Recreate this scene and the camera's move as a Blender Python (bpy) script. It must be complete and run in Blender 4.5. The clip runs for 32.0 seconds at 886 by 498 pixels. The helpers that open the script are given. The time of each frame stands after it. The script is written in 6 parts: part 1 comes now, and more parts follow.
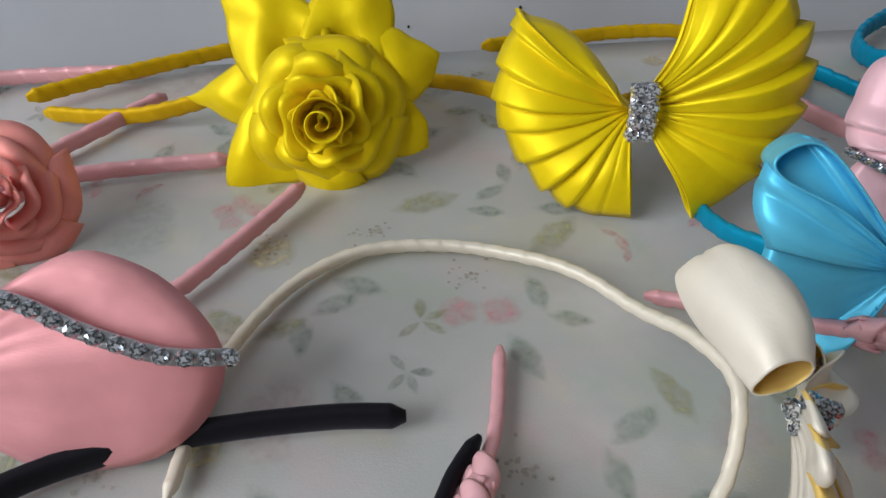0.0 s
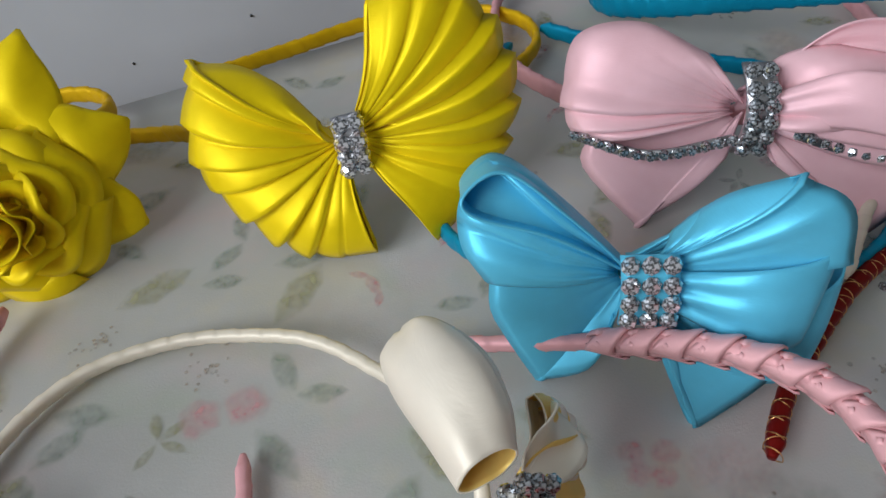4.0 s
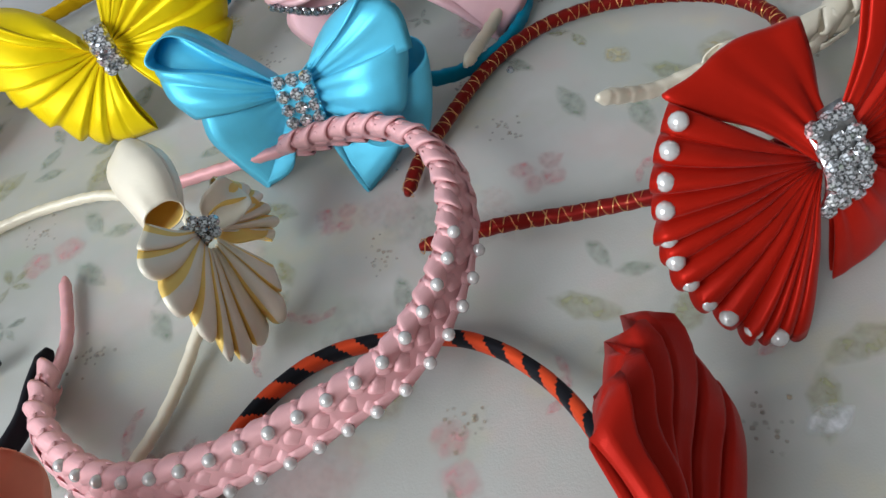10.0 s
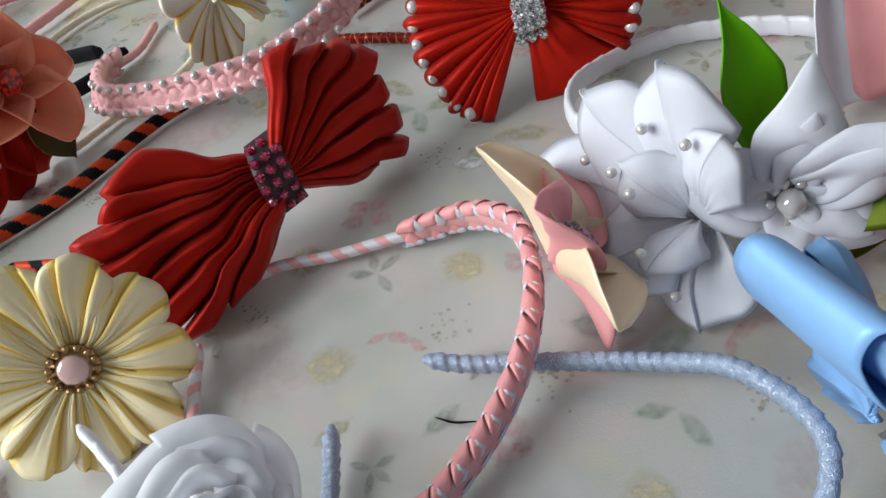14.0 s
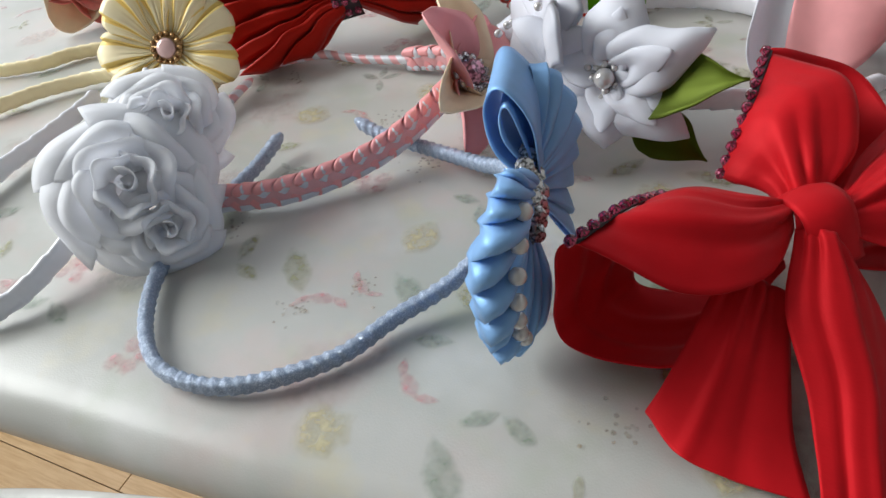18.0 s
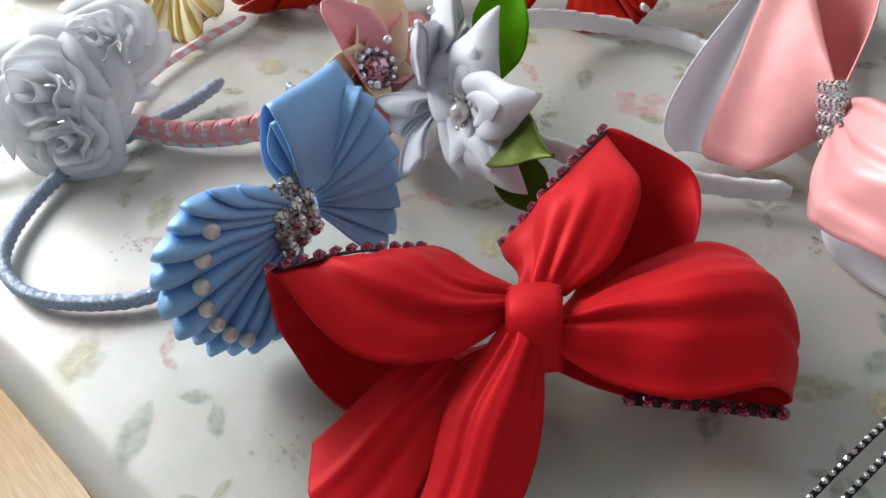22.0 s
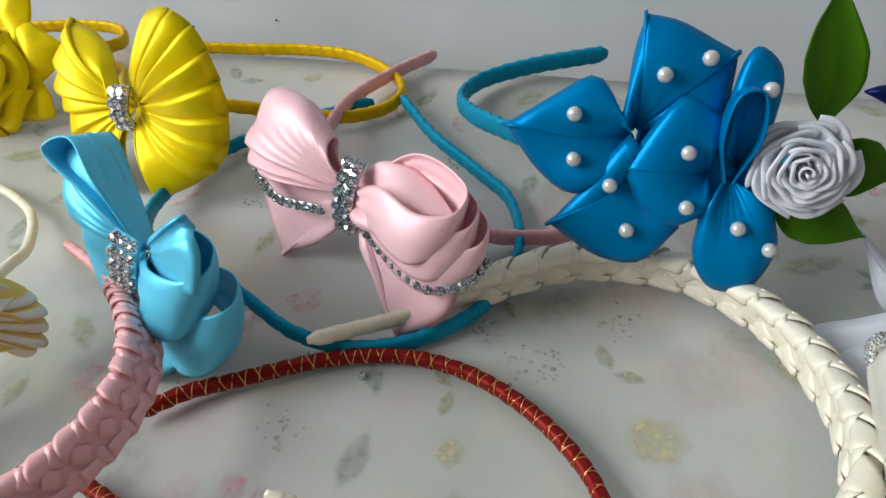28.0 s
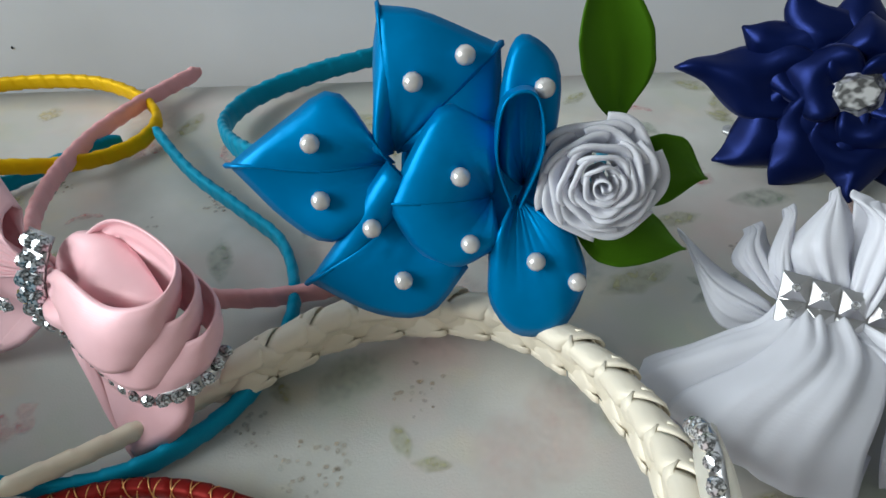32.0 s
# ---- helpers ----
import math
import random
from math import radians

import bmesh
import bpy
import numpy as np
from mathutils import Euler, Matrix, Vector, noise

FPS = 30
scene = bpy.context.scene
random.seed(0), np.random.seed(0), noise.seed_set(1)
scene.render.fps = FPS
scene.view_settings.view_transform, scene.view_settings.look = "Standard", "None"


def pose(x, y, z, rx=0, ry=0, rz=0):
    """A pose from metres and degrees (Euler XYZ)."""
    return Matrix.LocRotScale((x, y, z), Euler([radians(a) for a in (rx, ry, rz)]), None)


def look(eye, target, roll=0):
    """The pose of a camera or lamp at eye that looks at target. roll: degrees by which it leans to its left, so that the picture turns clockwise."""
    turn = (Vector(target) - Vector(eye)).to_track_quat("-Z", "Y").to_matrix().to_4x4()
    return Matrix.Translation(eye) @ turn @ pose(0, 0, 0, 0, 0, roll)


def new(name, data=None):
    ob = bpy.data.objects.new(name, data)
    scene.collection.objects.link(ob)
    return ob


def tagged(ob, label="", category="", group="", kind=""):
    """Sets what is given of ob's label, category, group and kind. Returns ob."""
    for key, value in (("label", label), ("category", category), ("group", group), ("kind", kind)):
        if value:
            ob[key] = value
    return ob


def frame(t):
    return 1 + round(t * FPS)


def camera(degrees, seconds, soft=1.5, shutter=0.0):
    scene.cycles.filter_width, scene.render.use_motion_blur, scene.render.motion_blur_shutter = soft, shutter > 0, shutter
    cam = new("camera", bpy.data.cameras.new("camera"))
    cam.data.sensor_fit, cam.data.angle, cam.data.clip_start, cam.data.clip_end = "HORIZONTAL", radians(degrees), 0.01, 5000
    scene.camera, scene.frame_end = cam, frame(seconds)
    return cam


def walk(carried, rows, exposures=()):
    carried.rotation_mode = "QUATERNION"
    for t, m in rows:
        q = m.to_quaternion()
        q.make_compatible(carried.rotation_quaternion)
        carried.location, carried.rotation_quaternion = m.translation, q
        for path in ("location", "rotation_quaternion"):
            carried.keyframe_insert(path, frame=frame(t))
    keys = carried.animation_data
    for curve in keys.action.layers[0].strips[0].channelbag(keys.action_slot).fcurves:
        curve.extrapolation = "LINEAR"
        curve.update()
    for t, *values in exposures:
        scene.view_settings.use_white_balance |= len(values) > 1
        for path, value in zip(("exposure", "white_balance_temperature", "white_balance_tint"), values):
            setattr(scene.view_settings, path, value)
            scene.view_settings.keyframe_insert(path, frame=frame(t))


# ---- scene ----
cam = camera(61.9, 32.0)
PATH = [
    (0, (0.062, 0.049, 0.177), (-0.058, 1.497, -1.197), -0.8),
    (0.5, (0.066, 0.062, 0.175), (-0.024, 1.47, -1.242), -2.6),
    (1, (0.071, 0.072, 0.179), (0.026, 1.429, -1.289), -4.0),
    (1.5, (0.081, 0.074, 0.184), (0.119, 1.427, -1.289), -3.9),
    (2, (0.084, 0.075, 0.179), (0.123, 1.402, -1.317), -4.7),
    (2.5, (0.093, 0.078, 0.181), (0.112, 1.375, -1.342), -7.5),
    (4.5, (0.12, 0.088, 0.183), (0.31, 1.419, -1.297), -8.0),
    (5, (0.123, 0.081, 0.181), (0.359, 1.379, -1.322), -9.5),
    (5.5, (0.134, 0.077, 0.187), (0.385, 1.364, -1.323), -12.6),
    (6, (0.144, 0.069, 0.192), (0.367, 1.329, -1.345), -14.3),
    (6.5, (0.153, 0.057, 0.196), (0.368, 1.305, -1.351), -15.7),
    (7, (0.161, 0.042, 0.197), (0.339, 1.261, -1.379), -17.3),
    (7.5, (0.167, 0.035, 0.199), (0.301, 1.267, -1.371), -19.5),
    (8, (0.17, 0.026, 0.201), (0.294, 1.246, -1.38), -20.0),
    (8.5, (0.174, 0.016, 0.201), (0.302, 1.222, -1.39), -19.9),
    (9, (0.176, 0.007, 0.201), (0.288, 1.204, -1.397), -20.3),
    (9.5, (0.179, -0.007, 0.202), (0.287, 1.185, -1.401), -20.3),
    (10, (0.189, -0.023, 0.204), (0.285, 1.179, -1.391), -20.8),
    (10.5, (0.199, -0.042, 0.206), (0.279, 1.172, -1.381), -21.3),
    (11, (0.215, -0.06, 0.212), (0.276, 1.166, -1.367), -22.2),
    (11.5, (0.222, -0.081, 0.217), (0.287, 1.144, -1.363), -21.1),
    (12, (0.237, -0.107, 0.223), (0.238, 1.135, -1.344), -22.8),
    (12.5, (0.248, -0.131, 0.227), (0.159, 1.109, -1.339), -24.6),
    (13, (0.271, -0.157, 0.209), (0.099, 1.145, -1.299), -22.7),
    (13.5, (0.296, -0.181, 0.2), (-0.009, 1.161, -1.252), -20.8),
    (14, (0.326, -0.204, 0.199), (-0.116, 1.117, -1.236), -19.4),
    (14.5, (0.37, -0.213, 0.202), (-0.128, 1.133, -1.191), -17.2),
    (16.5, (0.451, -0.258, 0.195), (-0.403, 0.972, -1.13), -16.1),
    (17, (0.449, -0.277, 0.186), (-0.466, 0.915, -1.134), -13.4),
    (17.5, (0.464, -0.275, 0.184), (-0.493, 0.88, -1.14), -12.1),
    (18, (0.477, -0.274, 0.185), (-0.511, 0.832, -1.157), -11.5),
    (18.5, (0.494, -0.267, 0.183), (-0.505, 0.823, -1.165), -10.5),
    (19, (0.505, -0.253, 0.183), (-0.578, 0.764, -1.156), -9.3),
    (19.5, (0.52, -0.235, 0.183), (-0.616, 0.738, -1.145), -6.5),
    (20, (0.534, -0.225, 0.186), (-0.649, 0.657, -1.164), -6.1),
    (20.5, (0.542, -0.213, 0.186), (-0.641, 0.63, -1.189), -5.5),
    (21, (0.546, -0.198, 0.187), (-0.636, 0.602, -1.215), -6.3),
    (21.5, (0.556, -0.188, 0.189), (-0.611, 0.585, -1.239), -6.2),
    (22, (0.557, -0.176, 0.195), (-0.657, 0.533, -1.228), -7.5),
    (22.5, (0.554, -0.153, 0.196), (-0.674, 0.553, -1.216), -8.8),
    (23, (0.543, -0.13, 0.206), (-0.687, 0.591, -1.197), -10.0),
    (23.5, (0.525, -0.114, 0.214), (-0.756, 0.593, -1.15), -10.7),
    (24, (0.52, -0.091, 0.215), (-0.787, 0.647, -1.108), -10.8),
    (24.5, (0.506, -0.076, 0.218), (-0.773, 0.717, -1.099), -10.3),
    (25, (0.483, -0.054, 0.218), (-0.745, 0.786, -1.119), -10.2),
    (25.5, (0.459, -0.039, 0.221), (-0.683, 0.885, -1.136), -8.6),
    (26, (0.441, -0.024, 0.223), (-0.614, 1.005, -1.128), -7.7),
    (26.5, (0.409, 0.002, 0.223), (-0.555, 1.08, -1.158), -7.6),
    (28.5, (0.352, 0.08, 0.197), (-0.246, 1.435, -1.147), -4.1),
    (29, (0.352, 0.084, 0.196), (-0.239, 1.441, -1.149), -4.4),
    (29.5, (0.355, 0.097, 0.189), (-0.162, 1.473, -1.168), -4.1),
    (30, (0.359, 0.108, 0.182), (-0.097, 1.495, -1.184), -3.8),
    (30.5, (0.361, 0.116, 0.181), (-0.06, 1.508, -1.192), -4.0),
    (31, (0.365, 0.121, 0.181), (-0.051, 1.511, -1.196), -4.5),
    (31.5, (0.369, 0.127, 0.179), (-0.008, 1.52, -1.206), -4.2),
    (32, (0.375, 0.134, 0.176), (0.011, 1.53, -1.209), -4.5),
]
EXPOSURES = [(0, -0.78, 5950, 9), (6, -0.72, 5950, 9), (9, -0.44, 5950, 6), (12, -0.18, 5950, 4), (14.5, -0.2, 6100, 5), (18, -0.08, 6250, 6), (21, 0.13, 6250, 6), (23, 0.24, 6250, 6), (24.5, 0.18, 6250, 7), (26, 0.04, 6250, 5), (28.5, -0.14, 6150, 3), (32, -0.12, 6100, 2)]
walk(cam, [(t, look(eye, target, roll)) for t, eye, target, roll in PATH], EXPOSURES)

# ---- world, sun and large lights ----
TURN = radians(9.5)          # the table stands turned against the axes


def along(u, v, z=0.0):
    """Table coordinates: u along its length, v across its depth, from its back left part."""
    c, s = math.cos(TURN), math.sin(TURN)
    return Vector((0.10 + c * u - s * v, 0.385 + s * u + c * v, z))


world = bpy.data.worlds.new("world")
scene.world = world
world.use_nodes = True
wn, wl = world.node_tree.nodes, world.node_tree.links
sky = wn.new("ShaderNodeTexSky")
sky.sky_type, sky.sun_disc = "NISHITA", False
sky.sun_elevation, sky.sun_rotation = radians(35), radians(250)
wl.new(sky.outputs[0], wn["Background"].inputs[0])
wn["Background"].inputs[1].default_value = 0.1

WINDOW = along(-1.40, -0.78, 0.95)
lamp = bpy.data.lights.new("window_light", "AREA")
lamp.shape, lamp.size, lamp.size_y, lamp.energy, lamp.color = "RECTANGLE", 1.15, 1.15, 47.5, (1.0, 0.985, 0.965)
lit = new("window_light", lamp)
lit.matrix_world = look(WINDOW, along(0.3, -0.4, 0.25))
scene.view_settings.exposure = 0.0

# ---- materials ----


def shader(name):
    m = bpy.data.materials.new(name)
    m.use_nodes = True
    nodes, links = m.node_tree.nodes, m.node_tree.links
    return m, nodes, links, nodes["Principled BSDF"]


def mixed(nodes, links, fac, a, b):
    n = nodes.new("ShaderNodeMix")
    n.data_type = "RGBA"
    links.new(fac, n.inputs[0])
    n.inputs[6].default_value, n.inputs[7].default_value = (*a, 1), (*b, 1)
    return n.outputs[2]


def noise_of(nodes, links, scale, detail=3.0, stretch=(1, 1, 1), rough=0.55):
    tc = nodes.new("ShaderNodeTexCoord")
    mp = nodes.new("ShaderNodeMapping")
    mp.inputs["Scale"].default_value = stretch
    links.new(tc.outputs["Object"], mp.inputs["Vector"])
    n = nodes.new("ShaderNodeTexNoise")
    n.inputs["Scale"].default_value, n.inputs["Detail"].default_value, n.inputs["Roughness"].default_value = scale, detail, rough
    links.new(mp.outputs[0], n.inputs["Vector"])
    return n.outputs["Fac"]


def ramp(nodes, links, fac, lo, hi):
    r = nodes.new("ShaderNodeMapRange")
    r.inputs["From Min"].default_value, r.inputs["From Max"].default_value = lo, hi
    links.new(fac, r.inputs["Value"])
    return r.outputs["Result"]


def bump_of(nodes, links, bsdf, height, strength, distance):
    b = nodes.new("ShaderNodeBump")
    b.inputs["Strength"].default_value, b.inputs["Distance"].default_value = strength, distance
    links.new(height, b.inputs["Height"])
    links.new(b.outputs[0], bsdf.inputs["Normal"])


def shade(c, k):
    return tuple(min(1.0, x * k) for x in c)


def satin(name, colour, rough=0.35, gloss=0.65, weave=1600, vary=0.08, thin=0.12, sheer=0.0, lustre=0.16):
    """Woven ribbon: a coloured body, a soft sheen in its own hue, light through the thin cloth."""
    m, nodes, links, b = shader(name)
    big = noise_of(nodes, links, 70, 3)
    col = mixed(nodes, links, ramp(nodes, links, big, 0.3, 0.7), shade(colour, 1 - vary), shade(colour, 1 + vary * 0.6))
    links.new(col, b.inputs["Base Color"])
    fine = noise_of(nodes, links, weave, 2, (1, 1, 3))
    r = nodes.new("ShaderNodeMapRange")
    r.inputs["To Min"].default_value, r.inputs["To Max"].default_value = rough + 0.03, rough + 0.11
    links.new(fine, r.inputs["Value"])
    links.new(r.outputs[0], b.inputs["Roughness"])
    b.inputs["Specular IOR Level"].default_value = gloss
    b.inputs["Metallic"].default_value = lustre
    b.inputs["Specular Tint"].default_value = (*(0.12 + 0.88 * c / max(colour) for c in colour), 1)
    b.inputs["Sheen Weight"].default_value = 0.16
    b.inputs["Sheen Roughness"].default_value = 0.35
    b.inputs["Sheen Tint"].default_value = (*(0.3 + 0.7 * c / max(colour) for c in colour), 1)
    folds = noise_of(nodes, links, 60, 2)
    threads = noise_of(nodes, links, 420, 2, (1, 1, 9))
    relief = nodes.new("ShaderNodeMath")
    relief.operation = "MULTIPLY_ADD"
    links.new(threads, relief.inputs[0])
    relief.inputs[1].default_value = 0.10
    links.new(folds, relief.inputs[2])
    bump_of(nodes, links, b, relief.outputs[0], 0.20, 0.0024)
    glow = nodes.new("ShaderNodeBsdfTranslucent")     # thin cloth lets some light through
    links.new(col, glow.inputs["Color"])
    both_ = nodes.new("ShaderNodeMixShader")
    both_.inputs[0].default_value = thin
    links.new(b.outputs[0], both_.inputs[1])
    links.new(glow.outputs[0], both_.inputs[2])
    last = both_
    if sheer:                                          # open weave that one sees through
        hole = nodes.new("ShaderNodeBsdfTransparent")
        last = nodes.new("ShaderNodeMixShader")
        last.inputs[0].default_value = sheer
        links.new(both_.outputs[0], last.inputs[1])
        links.new(hole.outputs[0], last.inputs[2])
    links.new(last.outputs[0], nodes["Material Output"].inputs["Surface"])
    return m


def plain(name, colour, rough=0.5, metal=0.0, scale=300, vary=0.15, bump=0.2, ior=1.5, coat=0.0):
    m, nodes, links, b = shader(name)
    n = noise_of(nodes, links, scale, 3)
    links.new(mixed(nodes, links, ramp(nodes, links, n, 0.3, 0.7), shade(colour, 1 - vary), shade(colour, 1 + vary)), b.inputs["Base Color"])
    b.inputs["Roughness"].default_value, b.inputs["Metallic"].default_value, b.inputs["IOR"].default_value = rough, metal, ior
    b.inputs["Coat Weight"].default_value = coat
    if bump:
        bump_of(nodes, links, b, n, bump, 0.0005)
    return m


def glitter(name, colour, spark, scale=900, lo=0.55, hi=0.7):
    m, nodes, links, b = shader(name)
    tc = nodes.new("ShaderNodeTexCoord")
    v = nodes.new("ShaderNodeTexVoronoi")
    v.inputs["Scale"].default_value = scale
    links.new(tc.outputs["Object"], v.inputs["Vector"])
    pick = ramp(nodes, links, v.outputs["Color"], lo, hi)
    links.new(mixed(nodes, links, pick, colour, spark), b.inputs["Base Color"])
    links.new(pick, b.inputs["Metallic"])
    b.inputs["Roughness"].default_value = 0.3
    b.inputs["Specular IOR Level"].default_value = 0.25
    bump_of(nodes, links, b, v.outputs["Distance"], 0.5, 0.0006)
    return m


def gem(name, colour, rough=0.03, metal=0.85):
    m, nodes, links, b = shader(name)
    # dark and bright patches in the colour stand in for the facets' reflections
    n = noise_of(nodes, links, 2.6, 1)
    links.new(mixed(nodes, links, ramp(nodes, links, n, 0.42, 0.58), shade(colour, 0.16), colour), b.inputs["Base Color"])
    b.inputs["Metallic"].default_value, b.inputs["Roughness"].default_value = metal, rough
    b.inputs["Coat Weight"].default_value = 1.0
    return m


YELLOW = satin("yellow_satin", (0.97, 0.735, 0.0), 0.32)
YBAND = satin("golden_yellow_ribbon", (0.74, 0.46, 0.002), 0.42)
PINK = satin("pale_pink_satin", (1.0, 0.62, 0.67), 0.33, lustre=0.07)
DUSTY = satin("dusty_pink_satin", (0.94, 0.53, 0.55), 0.34)
DUSTYBAND = satin("dusty_pink_ribbon", (0.86, 0.46, 0.48), 0.42)
BLUE = satin("sky_blue_satin", (0.16, 0.65, 0.90), 0.30, lustre=0.22)
BLUEBAND = satin("turquoise_ribbon", (0.015, 0.29, 0.47), 0.42)
TURQ = satin("deep_turquoise_satin", (0.0, 0.20, 0.49), 0.29, 0.8, lustre=0.24)
IVORY = satin("ivory_satin", (0.93, 0.86, 0.72), 0.34, 0.7, vary=0.04, lustre=0.10)
IVORYBAND = satin("ivory_ribbon", (0.90, 0.83, 0.68), 0.42, vary=0.06, lustre=0.15)
BUTTER = satin("butter_yellow_satin", (1.0, 0.70, 0.20), 0.36)
CREAM = satin("cream_yellow_satin", (1.0, 0.87, 0.58), 0.38, vary=0.05, thin=0.12, lustre=0.06)
LEMON = satin("lemon_yellow_satin", (1.0, 0.74, 0.25), 0.38, vary=0.05, lustre=0.06)
RED = satin("brick_red_satin", (0.46, 0.014, 0.006), 0.30, lustre=0.20)
DARKRED = satin("dark_red_satin", (0.41, 0.014, 0.007), 0.37)
SCARLET = satin("scarlet_grosgrain", (0.60, 0.011, 0.018), 0.42, 0.4, thin=0.08, lustre=0.10)
WHITE = satin("white_satin", (0.85, 0.86, 0.93), 0.40, 0.5, vary=0.02, thin=0.26, lustre=0.0)
WHITEBAND = satin("white_ribbon", (0.88, 0.89, 0.94), 0.45, vary=0.03, lustre=0.15)
CHIFFON = satin("white_chiffon", (0.94, 0.95, 0.99), 0.5, 0.3, vary=0.02, thin=0.26, sheer=0.14, lustre=0.0)
PALEBLUE = satin("pale_blue_satin", (0.31, 0.55, 0.92), 0.36)
SALMON = satin("salmon_satin", (0.95, 0.36, 0.24), 0.42)
PEACH = satin("peach_satin", (0.99, 0.79, 0.57), 0.40, thin=0.10)
CORAL = satin("coral_pink_satin", (0.95, 0.37, 0.32), 0.42)
ROSEPINK = satin("rose_pink_satin", (0.97, 0.44, 0.45), 0.36, thin=0.10)
NAVY = satin("navy_satin", (0.0015, 0.005, 0.038), 0.28, 0.8, lustre=0.06)
PURPLE = satin("purple_satin", (0.10, 0.02, 0.32), 0.36)
LILAC = satin("lilac_satin", (0.28, 0.22, 0.58), 0.42)
GREEN = satin("leaf_green_satin", (0.13, 0.42, 0.003), 0.34)
OLIVE = satin("olive_green_satin", (0.05, 0.068, 0.004), 0.38)
MOSS = satin("moss_green_satin", (0.045, 0.12, 0.004), 0.32)
BROWNGREEN = satin("dark_olive_ribbon", (0.05, 0.05, 0.02), 0.5)
BLACK = satin("black_ribbon", (0.004, 0.004, 0.005), 0.7, 0.25, thin=0.0, lustre=0.0)
ORGANZA = satin("ivory_organza", (0.97, 0.92, 0.78), 0.40, vary=0.04, thin=0.3, sheer=0.34, lustre=0.0)
NET = satin("ivory_net", (0.97, 0.95, 0.88), 0.45, 0.3, vary=0.04, thin=0.4, sheer=0.55, lustre=0.0)
ORANGE = satin("orange_red_ribbon", (0.66, 0.07, 0.02), 0.42)
SILVERBLUE = glitter("silver_blue_lurex", (0.30, 0.37, 0.50), (0.58, 0.65, 0.77), 2600, 0.5, 0.9)
REDGOLD = satin("dark_red_ribbon", (0.17, 0.008, 0.006), 0.36)
GOLD = plain("gold_thread", (0.80, 0.46, 0.18), 0.30, 1.0, 900, 0.25, 0.3)
PEARL = plain("pearl", (0.66, 0.64, 0.63), 0.14, 0.30, 40, 0.04, 0.0, 1.6, 0.7)
PINKPEARL = plain("pink_pearl", (0.78, 0.52, 0.50), 0.14, 0.1, 40, 0.04, 0.0, 1.6, 0.7)
SILVER = plain("silver_setting", (0.60, 0.60, 0.62), 0.28, 1.0, 700, 0.2, 0.2)
BRONZE = plain("bronze_setting", (0.42, 0.27, 0.13), 0.32, 1.0, 700, 0.2, 0.2)
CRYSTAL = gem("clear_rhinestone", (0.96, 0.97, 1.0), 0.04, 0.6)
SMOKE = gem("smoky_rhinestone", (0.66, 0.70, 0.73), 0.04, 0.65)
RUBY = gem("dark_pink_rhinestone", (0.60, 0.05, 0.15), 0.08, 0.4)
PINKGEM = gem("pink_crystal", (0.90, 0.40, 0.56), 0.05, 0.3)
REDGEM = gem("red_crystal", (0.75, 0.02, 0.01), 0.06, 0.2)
BLACKTRIM = plain("black_trim", (0.02, 0.008, 0.012), 0.5)
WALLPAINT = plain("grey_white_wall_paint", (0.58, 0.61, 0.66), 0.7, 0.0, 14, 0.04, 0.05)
# mid grey for the unseen walls and ceiling, darkened to weaken bounced fill light
LOWBOUNCE = plain("white_wall_paint", (0.32, 0.32, 0.31), 0.7, 0.0, 14, 0.03, 0.05)
WHITEPAINT = plain("white_gloss_paint", (0.78, 0.77, 0.72), 0.3, 0.0, 30, 0.05, 0.05)
BLACKRUBBER = plain("black_rubber", (0.015, 0.015, 0.015), 0.5)
ENAMEL = plain("white_enamel_tube", (0.72, 0.72, 0.70), 0.25, 0.0, 30, 0.05, 0.03)

# the cloth: white cotton with a faint watercolour ground under a thin clear film
CLOTH, cn, cl, cb = shader("floral_tablecloth")
wash = noise_of(cn, cl, 9, 4)
base_col = mixed(cn, cl, ramp(cn, cl, wash, 0.35, 0.65), (0.42, 0.43, 0.395), (0.53, 0.52, 0.50))
col_ = base_col
for scale_, lo_, hi_, hue_, k_ in ((17, 0.52, 0.72, (0.60, 0.44, 0.42), 0.55), (23, 0.55, 0.75, (0.40, 0.46, 0.34), 0.55), (31, 0.56, 0.76, (0.58, 0.52, 0.34), 0.5), (13, 0.55, 0.8, (0.70, 0.70, 0.69), 0.7), (47, 0.58, 0.75, (0.42, 0.44, 0.42), 0.4)):
    wash_ = ramp(cn, cl, noise_of(cn, cl, scale_, 4, (1.0, 1.13, 1.0 + scale_ * 0.01)), lo_, hi_)
    cover_ = cn.new("ShaderNodeMath")
    cover_.operation, cover_.use_clamp = "MULTIPLY", True
    cl.new(wash_, cover_.inputs[0])
    cover_.inputs[1].default_value = k_
    layer_ = cn.new("ShaderNodeMix")
    layer_.data_type = "RGBA"
    cl.new(cover_.outputs[0], layer_.inputs[0])
    cl.new(col_, layer_.inputs[6])
    layer_.inputs[7].default_value = (*hue_, 1)
    col_ = layer_.outputs[2]
cl.new(col_, cb.inputs["Base Color"])
cb.inputs["Roughness"].default_value = 0.30
cb.inputs["Specular IOR Level"].default_value = 0.5
thread = noise_of(cn, cl, 1500, 2)
wave = noise_of(cn, cl, 22, 2)
both = cn.new("ShaderNodeMath")
both.operation = "MULTIPLY_ADD"
cl.new(wave, both.inputs[0])
both.inputs[1].default_value = 6.0
cl.new(thread, both.inputs[2])
bump_of(cn, cl, cb, both.outputs[0], 0.10, 0.0008)


